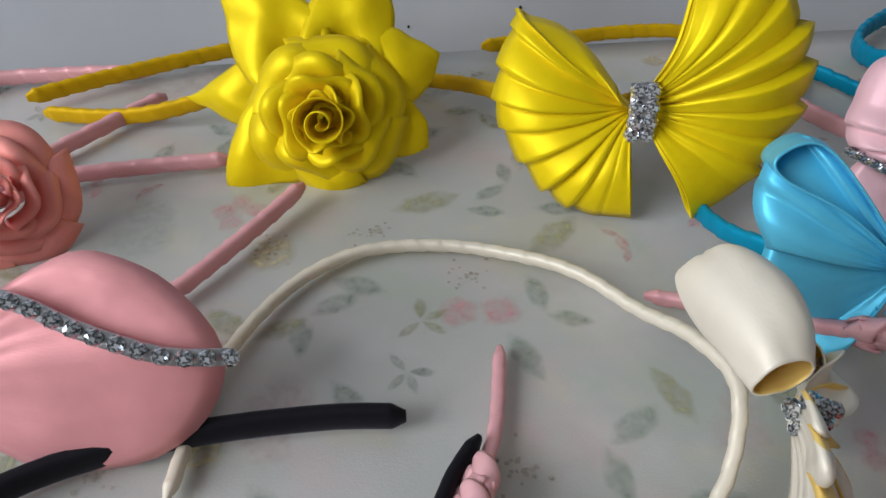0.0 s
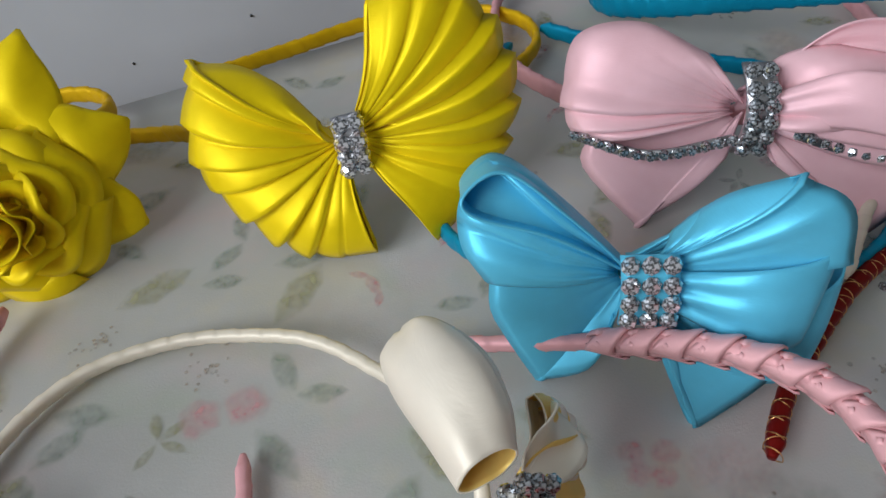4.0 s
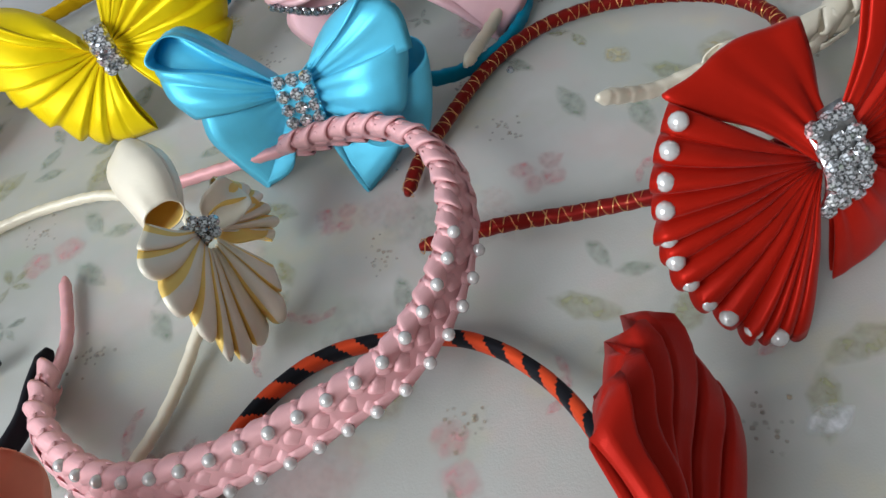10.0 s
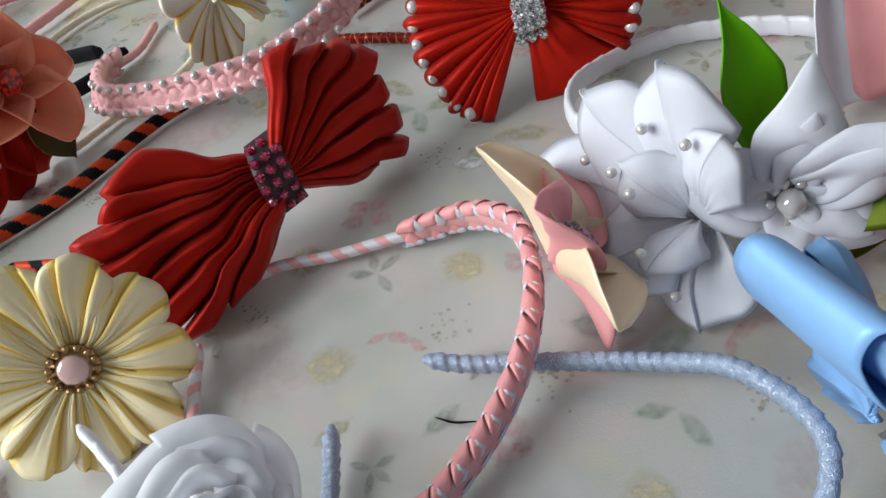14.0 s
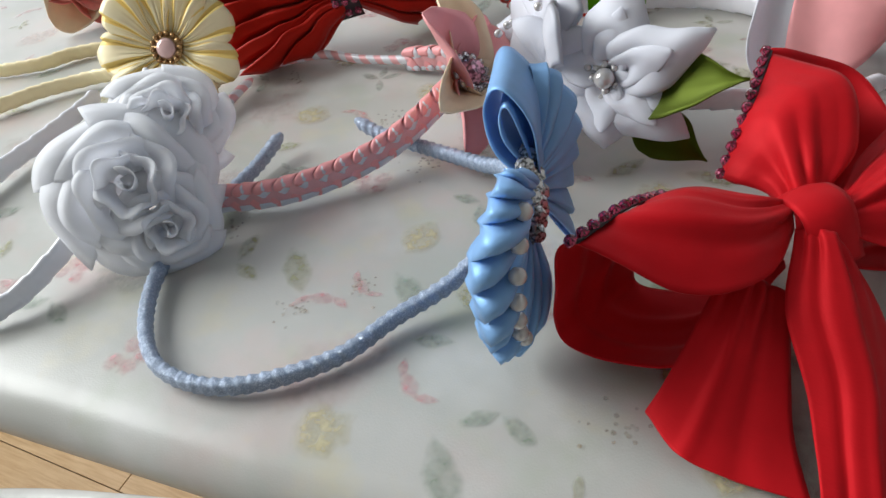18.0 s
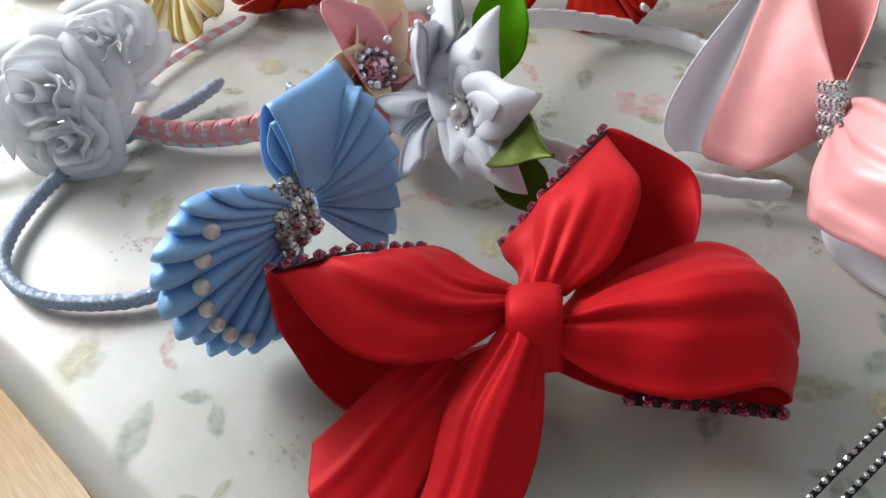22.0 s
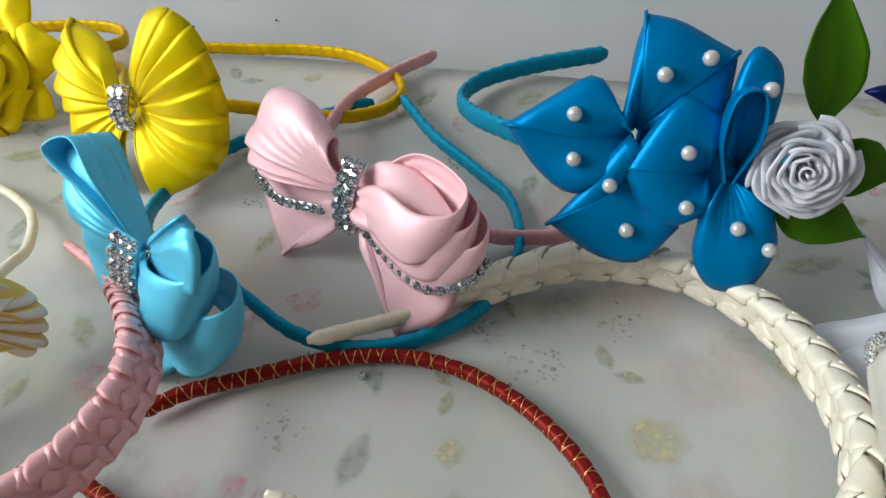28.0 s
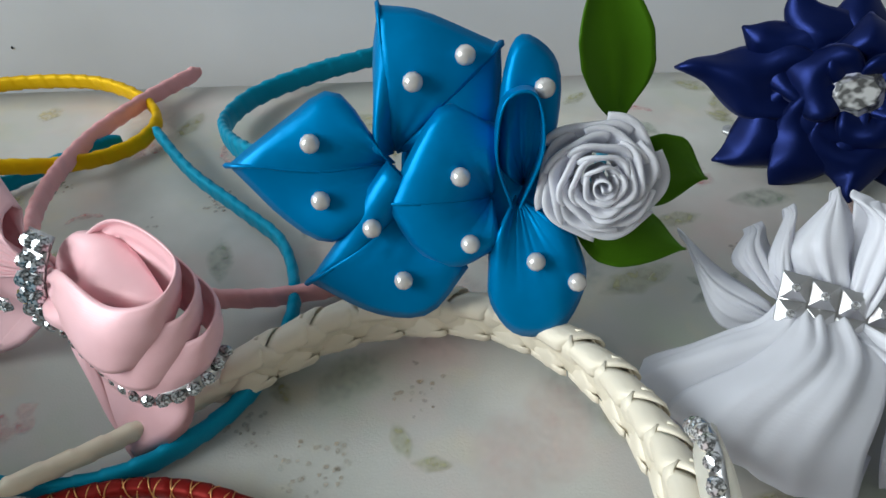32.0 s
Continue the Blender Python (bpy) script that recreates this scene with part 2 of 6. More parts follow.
def printed(name, colour, cover):
    """A watercolour print on the cloth: patchy inside, fading at its rim."""
    m, nodes, links, b = shader(name)
    n = noise_of(nodes, links, 240, 4)
    rim = nodes.new("ShaderNodeAttribute")
    rim.attribute_name = "fade"
    links.new(mixed(nodes, links, ramp(nodes, links, n, 0.35, 0.7), colour, shade(colour, 1.25)), b.inputs["Base Color"])
    b.inputs["Roughness"].default_value = 0.42
    b.inputs["Specular IOR Level"].default_value = 0.35
    k = nodes.new("ShaderNodeMath")
    k.operation = "MULTIPLY"
    links.new(ramp(nodes, links, n, 0.25, 0.75), k.inputs[0])
    links.new(rim.outputs["Fac"], k.inputs[1])
    k2 = nodes.new("ShaderNodeMath")
    k2.operation = "MULTIPLY"
    k2.inputs[1].default_value = cover
    links.new(k.outputs[0], k2.inputs[0])
    links.new(k2.outputs[0], b.inputs["Alpha"])
    return m


P_LEAF = printed("grey_green_print", (0.27, 0.33, 0.26), 0.62)
P_SAGE = printed("sage_print", (0.36, 0.36, 0.20), 0.70)
P_PINK = printed("pink_print", (0.68, 0.30, 0.32), 0.55)
P_DOT = printed("brown_stamen_print", (0.32, 0.24, 0.15), 0.65)
P_WASH = printed("blush_wash_print", (0.66, 0.46, 0.44), 0.35)
P_GREY = printed("grey_wash_print", (0.38, 0.41, 0.37), 0.4)
P_PALE = printed("pale_patch_print", (0.74, 0.75, 0.78), 0.95)
P_MUST = printed("mustard_print", (0.56, 0.49, 0.28), 0.75)

# the floor: light oak boards
OAK, on, ol, ob_ = shader("oak_board")
grain = noise_of(on, ol, 18, 5, (1, 14, 1))
ol.new(mixed(on, ol, ramp(on, ol, grain, 0.3, 0.7), (0.46, 0.29, 0.14), (0.62, 0.43, 0.24)), ob_.inputs["Base Color"])
ob_.inputs["Roughness"].default_value = 0.4
bump_of(on, ol, ob_, grain, 0.15, 0.001)

# ---- mesh tools ----


def thing(name, label, category, at, group="", kind=""):
    ob = new(name)
    ob.empty_display_size = 0.02
    ob.location = at
    return tagged(ob, label, category, group, kind)


def make(name, verts, faces, mats, index=None, smooth=True):
    me = bpy.data.meshes.new(name)
    me.from_pydata([tuple(v) for v in verts], [], [tuple(f) for f in faces])
    for m in mats if isinstance(mats, (list, tuple)) else [mats]:
        me.materials.append(m)
    if index is not None:
        me.polygons.foreach_set("material_index", np.asarray(index, dtype=np.int32))
    me.polygons.foreach_set("use_smooth", [smooth] * len(me.polygons))
    me.update()
    return me


def put(name, me, parent=None, m=None, label=""):
    """A mesh as one part; its coordinates, or the pose m, are those of the world."""
    ob = new(name, me)
    if m is not None:
        ob.matrix_basis = m
    if parent is not None:
        ob.parent = parent
        ob.matrix_parent_inverse = world_of(parent).inverted()
    if label:
        ob["label"] = label
    return ob


def world_of(ob):
    m = ob.matrix_basis.copy()
    if ob.parent is not None:
        m = world_of(ob.parent) @ ob.matrix_parent_inverse @ m
    return m


def spline(points, n, closed=False):
    """A smooth line through a few control points, n + 1 samples."""
    p = np.array([list(q) for q in points], float)
    k = len(p)
    out = np.empty((n + 1, p.shape[1]))
    span = k if closed else k - 1
    for i in range(n + 1):
        s = i / n * span
        j = min(int(s), span - 1)
        f = s - j
        if closed:
            a, b, c, d = (p[(j + o) % k] for o in (-1, 0, 1, 2))
        else:
            b, c = p[j], p[j + 1]
            a = p[j - 1] if j else 2 * b - c
            d = p[j + 2] if j + 2 < k else 2 * c - b
        out[i] = 0.5 * (2 * b + (c - a) * f + (2 * a - 5 * b + 4 * c - d) * f * f + (3 * b - a - 3 * c + d) * f ** 3)
    return out


def even(points, step):
    """The spline at equal steps of length."""
    q = spline(points, 40 * len(points))
    d = np.concatenate(([0], np.cumsum(np.linalg.norm(np.diff(q, axis=0), axis=1))))
    n = max(4, int(d[-1] / step))
    s = np.linspace(0, d[-1], n + 1)
    return np.stack([np.interp(s, d, q[:, i]) for i in range(q.shape[1])], 1), s


def unit(v):
    v = np.asarray(v, float)
    return v / (np.linalg.norm(v) + 1e-12)


def solid(P, thick, wrap=False):
    """Verts and faces of a grid of points P[u, v] thickened to a thin sheet."""
    du, dv = np.gradient(P, axis=0), np.gradient(P, axis=1)
    N = np.cross(du, dv)
    N /= np.linalg.norm(N, axis=2, keepdims=True) + 1e-12
    a, b = P.shape[:2]
    verts = np.concatenate(((P + N * thick / 2).reshape(-1, 3), (P - N * thick / 2).reshape(-1, 3)))
    faces, off = [], a * b
    for i in range(a - 1):
        for j in range(b - 1):
            q = (i * b + j, (i + 1) * b + j, (i + 1) * b + j + 1, i * b + j + 1)
            faces.append(q)
            faces.append(tuple(off + x for x in reversed(q)))
    rim = [(i, 0) for i in range(a)] + [(a - 1, j) for j in range(1, b)] + [(i, b - 1) for i in range(a - 2, -1, -1)] + [(0, j) for j in range(b - 2, 0, -1)]
    idx = [i * b + j for i, j in rim]
    for x, y in zip(idx, idx[1:] + idx[:1]):
        faces.append((y, x, off + x, off + y))
    return verts, faces


def noise_grid(P, scale, amount, seed=0.0):
    """Uneven cloth: pushes grid points by smooth noise."""
    out = P.copy()
    for i in range(P.shape[0]):
        for j in range(P.shape[1]):
            out[i, j] += np.array(noise.noise_vector(Vector(P[i, j]) * scale + Vector((seed, seed * 1.7, 3.1)))) * amount
    return out


# ---- parts of the headbands ----


def upright(q, up, lean):
    """The way up at a point of a hoop; lean: (x, y, amount) tips it towards the middle of its loop."""
    if lean is None:
        return np.array(up, float)
    return unit(np.array(up, float) + lean[2] * unit((lean[0] - q[0], lean[1] - q[1], 0.0)))



def band(points, half_h, half_t, mats, parent, pitch=0.0075, lift=0.17, twist=None, label="", name="band", up=(0, 0, 1), seg=14, lean=None):
    """A headband's hoop: a flat strip wound with ribbon, each turn lapping over the last. twist: two colours wound together."""
    q, s = even(points, 0.0006)
    n = len(q)
    tan = np.gradient(q, axis=0)
    verts, faces, index = [], [], []
    for i in range(n):
        t = unit(tan[i])
        side = unit(np.cross(t, upright(q[i], up, lean)))
        top = np.cross(side, t)
        end = min(1.0, 0.45 + min(s[i], s[-1] - s[i]) / 0.004 * 0.55)
        for k in range(seg):
            th = 2 * math.pi * k / seg
            ph = (s[i] / pitch + th / (2 * math.pi)) % 1.0
            r = (1 + lift * (ph - 0.4) - ((0.10 if lift > 0.1 else 0.0) if ph > 0.92 else 0.0)) * end
            c, d = math.cos(th), math.sin(th)
            c, d = math.copysign(abs(c) ** 0.75, c), math.copysign(abs(d) ** 0.75, d)
            verts.append(q[i] + side * half_t * c * r + top * half_h * d * r)
    for i in range(n - 1):
        for k in range(seg):
            k2 = (k + 1) % seg
            faces.append((i * seg + k, i * seg + k2, (i + 1) * seg + k2, (i + 1) * seg + k))
            index.append(int(((s[i] / (twist or 1) + k / seg) % 1.0) > 0.5) if twist else 0)
    faces += [tuple(range(seg - 1, -1, -1)), tuple(range((n - 1) * seg, n * seg))]
    index += [0, 0]
    return put(name, make(name, verts, faces, mats, index), parent, label=label)


def fan(C, edge, N, mat, parent, pleats=8, amp=0.0016, depth=0.005, span=(0.0, 1.0), bulge=0.003, pinch=0.10, name="wing", label="", nv=13, style="lap", seed=0.0, wavy=0.0008, scallop=0.0, lining=None):
    """A bow's wing: a pocket of cloth gathered at C, pleated across, with its outer edge through a few points.
    style: lap for flat pleats that lie over one another, flute for round ones, box for deep ones. lining: every pleat's inner side in a second cloth."""
    C, N = np.array(C, float), unit(N)
    na = max(24, pleats * (16 if style == "lap" else 14))
    E = spline(edge, na)
    radii = np.concatenate((np.linspace(pinch, 1, nv), np.linspace(1, pinch, nv)[1:]))
    P = np.empty((na + 1, len(radii), 3))
    inner = []
    for i in range(na + 1):
        a = i / na
        pa = (a - span[0]) / (span[1] - span[0])
        h, f, tuck = 0.0, 0.0, 0.0
        if 0 <= pa <= 1 and pleats:
            k = int(pa * pleats)
            f = (pa * pleats) % 1.0
            if style == "lap":
                h = (f / 0.93) ** 0.75 if f < 0.93 else (1 - f) / 0.07
                h = h * (0.75 + 0.5 * abs(math.sin(k * 2.3 + seed))) - 0.4
            elif style == "box":                      # deep accordion folds with flat crests and narrow grooves
                h = min(1.0, 2.6 * (1 - abs(2 * f - 1))) ** 0.7 * (0.45 + 0.9 * abs(math.sin(k * 2.9 + seed))) + 0.30 * f - 0.7
                tuck = 0.055 * math.sin(k * 2.1 + 3 * seed)
            else:
                h = math.sin(math.pi * f) ** 0.5 * (0.75 + 0.5 * abs(math.sin(k * 1.9 + seed))) - 0.6
        inner.append((f < 0.17 or f > 0.86) and bool(pleats))
        fade = min(1.0, 4 * min(pa, 1 - pa) + 0.25) if 0 <= pa <= 1 else 0.0
        for j, r in enumerate(radii):
            back = j >= nv
            thick = depth * r ** 0.8 * math.sqrt(max(0.0, 1 - r ** 7)) * (0.55 + 0.45 * math.sin(math.pi * min(1, max(0, a))))
            lift = amp * h * fade * min(1.0, 0.15 + r * 1.3) * (0.6 if back else 1.0)
            lift += 0.0015 * (1 - r) ** 2.6 * r ** 0.5 * (math.sin(61 * a + 3 * seed) + 0.6 * math.sin(97 * a + seed)) * (0.0 if back else 1.0)
            reach = r * (1 + scallop * h * fade * r + tuck * r * r)
            P[i, j] = C + (E[i] - C) * reach + N * (bulge * math.sin(math.pi * r * 0.9) + lift + (-thick if back else thick * 0.5))
    P = noise_grid(P, 55, wavy, seed)
    verts, faces = solid(P, 0.0005)
    mats, index = mat, None
    if lining is not None:
        mats, index = [mat, lining], []
        for i in range(na):
            for j in range(len(radii) - 1):
                index += [1 if inner[i] and j < nv else 0] * 2
        index += [0] * (len(faces) - len(index))
    return put(name, make(name, verts, faces, mats, index), parent, label=label)


def winding(points, half_h, half_t, pitch, mat, parent, turn=1, up=(0, 0, 1), wire=0.00028):
    """A thin thread wound round a hoop."""
    q, l = even(points, pitch / 14)
    tan = np.gradient(q, axis=0)
    verts, faces = [], []
    for i in range(len(q)):
        t = unit(tan[i])
        side = unit(np.cross(t, up))
        top = np.cross(side, t)
        a = turn * 2 * math.pi * l[i] / pitch + 0.5 * math.sin(l[i] * 210)
        o = side * math.cos(a) * half_t + top * math.sin(a) * half_h
        r = unit(o)
        for dx, dy in ((1, 0), (0, 1), (-1, 0), (0, -1)):
            verts.append(q[i] + o * 1.06 + r * dx * wire + t * dy * wire * 1.4)
    for i in range(len(q) - 1):
        for k in range(4):
            k2 = (k + 1) % 4
            faces.append((i * 4 + k, i * 4 + k2, i * 4 + 4 + k2, i * 4 + 4 + k))
    return put("gold_thread", make("gold_thread", verts, faces, mat), parent, label="fine gold thread")


def sharp(edge, *at):
    """The edge with true corners at some of its points."""
    out = []
    for k, p in enumerate(edge):
        out += [p, p] if k in at else [p]
    return out


def petal(B, T, N, width, mat, parent, cup=0.25, arch=0.0, tip=0.8, name="petal", label="", nu=25, nv=15, fold=0.0, seed=0.0, curl=0.0, thick=0.0005, wavy=0.0012, base=0.25):
    """A folded ribbon petal from B to T. cup: its sides rise; arch: its back rises; tip: 1 for a pointed end, 0.3 for a round one."""
    B, T, N = np.array(B, float), np.array(T, float), unit(N)
    L = np.linalg.norm(T - B)
    d = (T - B) / L
    N = unit(N - d * (N @ d))
    S = np.cross(d, N)
    P = np.empty((nu, nv, 3))
    for i in range(nu):
        u = i / (nu - 1)
        w = width * (base * (1 - u) ** 2 + math.sin(math.pi * u ** 0.8) ** (tip)) if u < 1 else width * (0.32 if tip < 0.4 else 0.03)
        w = min(w, width)
        for j in range(nv):
            v = j / (nv - 1) * 2 - 1
            z = cup * w * (v * v - 0.3) + arch * L * math.sin(math.pi * u) - fold * w * (1 - abs(v)) * (1 - u) + curl * L * u * u
            P[i, j] = B + d * L * u + S * v * w + N * z
    P = noise_grid(P, 70, wavy, seed)
    verts, faces = solid(P, thick)
    return put(name, make(name, verts, faces, mat), parent, label=label)


def ribbon(rows, mat, parent, thick=0.0006, name="loop", label="", n=40, nv=9, belly=0.0, wavy=0.0008, seed=0.0, gather=0.0):
    """A ribbon through a few rows (centre, half-width vector)."""
    c = spline([r[0] for r in rows], n)
    w = spline([r[1] for r in rows], n)
    P = np.empty((n + 1, nv, 3))
    tan = np.gradient(c, axis=0)
    wide = np.linalg.norm(w, axis=1).max()
    for i in range(n + 1):
        nrm = unit(np.cross(tan[i], w[i]))
        for j in range(nv):
            v = j / (nv - 1) * 2 - 1
            pull = max(0.0, 1 - np.linalg.norm(w[i]) / wide)
            P[i, j] = c[i] + w[i] * v + nrm * (belly * (1 - v * v) + gather * pull * math.cos(2.6 * math.pi * v + seed))
    P = noise_grid(P, 45, wavy, seed)
    verts, faces = solid(P, thick)
    index = None
    mats = mat
    if isinstance(mat, (list, tuple)):
        index = [k % 2 if k < 2 * n * (nv - 1) else 0 for k in range(len(faces))]
    return put(name, make(name, verts, faces, mats, index), parent, label=label)


def sheet(rows, mat, parent, name="loop", label="", nu=40, nv=22, thick=0.0005, wavy=0.0008, seed=0.0, creases=(), gather=0.0012):
    """A sheet of cloth through a grid of control points, gathered at its first row; creases: (place across, depth) grooves that run its length."""
    side = [spline(r, nv) for r in rows]
    P = np.stack([spline([q[j] for q in side], nu) for j in range(nv + 1)], 1)
    if creases or gather:
        du, dv = np.gradient(P, axis=0), np.gradient(P, axis=1)
        up = np.cross(du, dv)
        up /= np.linalg.norm(up, axis=2, keepdims=True) + 1e-12
        v = np.linspace(0, 1, nv + 1)
        for at, deep in creases:
            P += up * (deep * np.exp(-((v - at) / 0.06) ** 2))[None, :, None]
        u = np.linspace(0, 1, nu + 1)
        P += up * (gather * np.exp(-5 * u) * np.minimum(1, 14 * u))[:, None, None] * (np.sin(23 * v + 3 * seed) + 0.6 * np.sin(37 * v + seed))[None, :, None]
    P = noise_grid(P, 50, wavy, seed)
    verts, faces = solid(P, thick)
    index = [k % 2 if k < 2 * nu * nv else 0 for k in range(len(faces))] if isinstance(mat, list) else None
    return put(name, make(name, verts, faces, mat, index), parent, label=label)


def puff(B, T, N, width, mat, parent, rise=0.55, groove=0.6, droop=0.25, name="petal", label="", nu=26, nv=18, seed=0.0, tip=0.5, wavy=0.001):
    """A rolled satin petal: pinched to a groove at its base, round and full towards its end, where it turns down."""
    B, T, N = np.array(B, float), np.array(T, float), unit(N)
    L = np.linalg.norm(T - B)
    d = (T - B) / L
    N = unit(N - d * (N @ d))
    S = np.cross(d, N)
    P = np.empty((nu, nv, 3))
    for i in range(nu):
        u = i / (nu - 1)
        w = width * (0.28 + 0.72 * math.sin(math.pi * min(1.0, u * 1.05) ** 0.9) ** 0.8) * (1 - (1 - tip) * max(0.0, u - 0.55) / 0.45)
        w *= math.sqrt(max(0.02, 1 - max(0.0, (u - 0.88) / 0.12) ** 2))
        k = min(1.0, max(0.0, (u - 0.2) / 0.5))
        k = k * k * (3 - 2 * k)
        for j in range(nv):
            v = j / (nv - 1) * 2 - 1
            z = rise * w * (1 - v * v) * k + groove * w * (abs(v) ** 1.3) * (1 - k) * (1 - 0.5 * abs(v) ** 4) - droop * L * u ** 4
            P[i, j] = B + d * L * u + S * v * w + N * z
    P = noise_grid(P, 70, wavy, seed)
    verts, faces = solid(P, 0.0005)
    return put(name, make(name, verts, faces, mat), parent, label=label)


def gem_mesh(name, mat, sides=8):
    verts = [(math.cos(2 * math.pi * k / sides) * r, math.sin(2 * math.pi * k / sides) * r, z) for r, z in ((1, 0), (1, 0.25), (0.62, 0.9)) for k in range(sides)] + [(0, 0, 0.95)]
    faces = []
    for ring in (0, 1):
        for k in range(sides):
            k2 = (k + 1) % sides
            faces.append((ring * sides + k, ring * sides + k2, (ring + 1) * sides + k2, (ring + 1) * sides + k))
    faces += [(2 * sides + k, 2 * sides + (k + 1) % sides, 3 * sides) for k in range(sides)]
    return make(name, verts, faces, mat, None, False)


def ball_mesh(name, mat, n=2):
    bm = bmesh.new()
    bmesh.ops.create_icosphere(bm, subdivisions=n, radius=1)
    me = bpy.data.meshes.new(name)
    bm.to_mesh(me)
    bm.free()
    me.materials.append(mat)
    me.polygons.foreach_set("use_smooth", [True] * len(me.polygons))
    return me


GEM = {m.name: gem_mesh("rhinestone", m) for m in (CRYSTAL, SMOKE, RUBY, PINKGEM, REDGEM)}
BALL = {m.name: ball_mesh("pearl", m) for m in (PEARL, PINKPEARL, SILVER, BRONZE)}


def facing(at, N, size, turn=0.0):
    q = Vector(unit(N)).to_track_quat("Z", "Y")
    return Matrix.LocRotScale(Vector(at), q @ Euler((0, 0, turn)).to_quaternion(), Vector((size, size, size)) if not hasattr(size, "__len__") else Vector(size))


def stone(at, N, size, mat, parent, name="rhinestone"):
    return put(name, GEM[mat.name], parent, facing(at, N, size, random.random()))


def bead(at, size, parent, mat=PEARL, name="pearl"):
    return put(name, BALL[mat.name], parent, Matrix.LocRotScale(Vector(at), None, Vector((size, size, size))))


def strip(C, X, Y, N, rows, cols, size, gap, mat, parent, backing=SILVER, bow=0.0, name="brooch", label=""):
    """A band of rhinestones in rows and columns on a backing that wraps the bow's middle."""
    C, X, Y, N = np.array(C, float), unit(X), unit(Y), unit(N)
    hx, hy = cols * gap / 2, rows * gap / 2
    P = np.empty((9, 5, 3))
    for i in range(9):
        y = (i / 8 * 2 - 1)
        for j in range(5):
            P[i, j] = C + X * hx * 0.94 * (j / 4 * 2 - 1) + Y * hy * y * 0.97 - N * bow * y * y
    v, f = solid(P, 0.0012)
    ob = put(name, make(name, v, f, backing), parent, label=label)
    for i in range(rows):
        for j in range(cols):
            y = ((i + 0.5) / rows * 2 - 1)
            at = C + X * hx * ((j + 0.5) / cols * 2 - 1) + Y * hy * y - N * bow * y * y + N * 0.0007
            stone(at, N - Y * 0 + Y * y * bow / hy * 1.2, size, mat, ob)
    return ob


def trim(points, N, size, step, mat, parent, backing=SILVER, name="rhinestone_trim", label="", beads=False):
    """A row of stones or pearls along a line."""
    q, s = even(points, step)
    d = np.gradient(q, axis=0)
    N = unit(N)
    P = np.empty((len(q), 3, 3))
    for i in range(len(q)):
        side = unit(np.cross(d[i], N))
        for j in range(3):
            P[i, j] = q[i] + side * (j - 1) * size * 0.9
    v, f = solid(P, 0.0006)
    ob = put(name, make(name, v, f, backing), parent, label=label)
    for p in q:
        if beads:
            bead(np.array(p) + N * size * 0.6, size, ob)
        else:
            stone(np.array(p) + N * 0.0005, N + np.array([random.uniform(-.15, .15) for _ in range(3)]), size, mat, ob)
    return ob


def rose(C, N, R, mat, parent, layers=5, height=0.7, label="", seed=1, name="rose", coil_turns=5.2, ruffle=0.03, core=0.14, cupped=False):
    """A rolled ribbon rose: rings of lapped petals that flare outwards, or stand close about the heart where cupped."""
    rnd = random.Random(seed)
    C, N = np.array(C, float), unit(N)
    X = unit(np.cross(N, (0.3, 0.2, 0.9)))
    Y = np.cross(N, X)
    coil = np.empty((46, 6, 3))
    for i in range(46):
        a = i / 45 * coil_turns * math.pi
        for j in range(6):
            h = j / 5
            r = R * (0.02 + core * i / 45) * (0.85 + 0.3 * h * h)
            coil[i, j] = C + (X * math.cos(a) + Y * math.sin(a)) * r + N * R * height * (0.2 + h * (1.0 - 0.25 * i / 45) + 0.04 * math.sin(a * 1.7))
    v, fc = solid(coil, 0.0005)
    put("heart", make("heart", v, fc, mat), parent)
    for k in range(1, layers):
        f = (k + 0.6) / layers
        m = min(2 + k, 6)
        turn0 = rnd.random() * 6.28
        for p in range(m):
            mid = turn0 + 2 * math.pi * p / m
            half = math.pi / m * 1.45 if k else 3.0
            P = np.empty((31, 8, 3))
            wob = rnd.random() * 6
            for i in range(31):
                t = i / 30 * 2 - 1
                a = mid + t * half
                for j in range(8):
                    h = j / 7
                    r = R * f * (0.62 + 0.10 * t + 0.42 * h ** 2.2) + R * ruffle * math.sin(5 * a + wob) * h 
                    z = R * height * (1.05 - 0.75 * f) * (0.25 + h * (1 - 0.50 * t * t)) - R * 0.32 * f * h ** 4 + R * ruffle * 1.2 * math.sin(4 * a + wob)
                    if cupped:
                        r = R * f * (0.88 + 0.08 * t) * (0.66 + 0.34 * h ** 0.8) * (1 - 0.05 * math.cos(5 * (a - turn0))) + R * 0.04 * h ** 6
                        z = R * height * (1.08 - 0.62 * f * f) * (0.05 + 0.95 * h) * (1 - 0.16 * t ** 4) - R * 0.05 * h ** 8 + R * ruffle * math.sin(3 * a + wob) * h
                    P[i, j] = C + (X * math.cos(a) + Y * math.sin(a)) * r + N * z
            v, fc = solid(P, 0.0005 if not cupped else 0.0009)
            put("petal", make("petal", v, fc, mat), parent)
    return parent


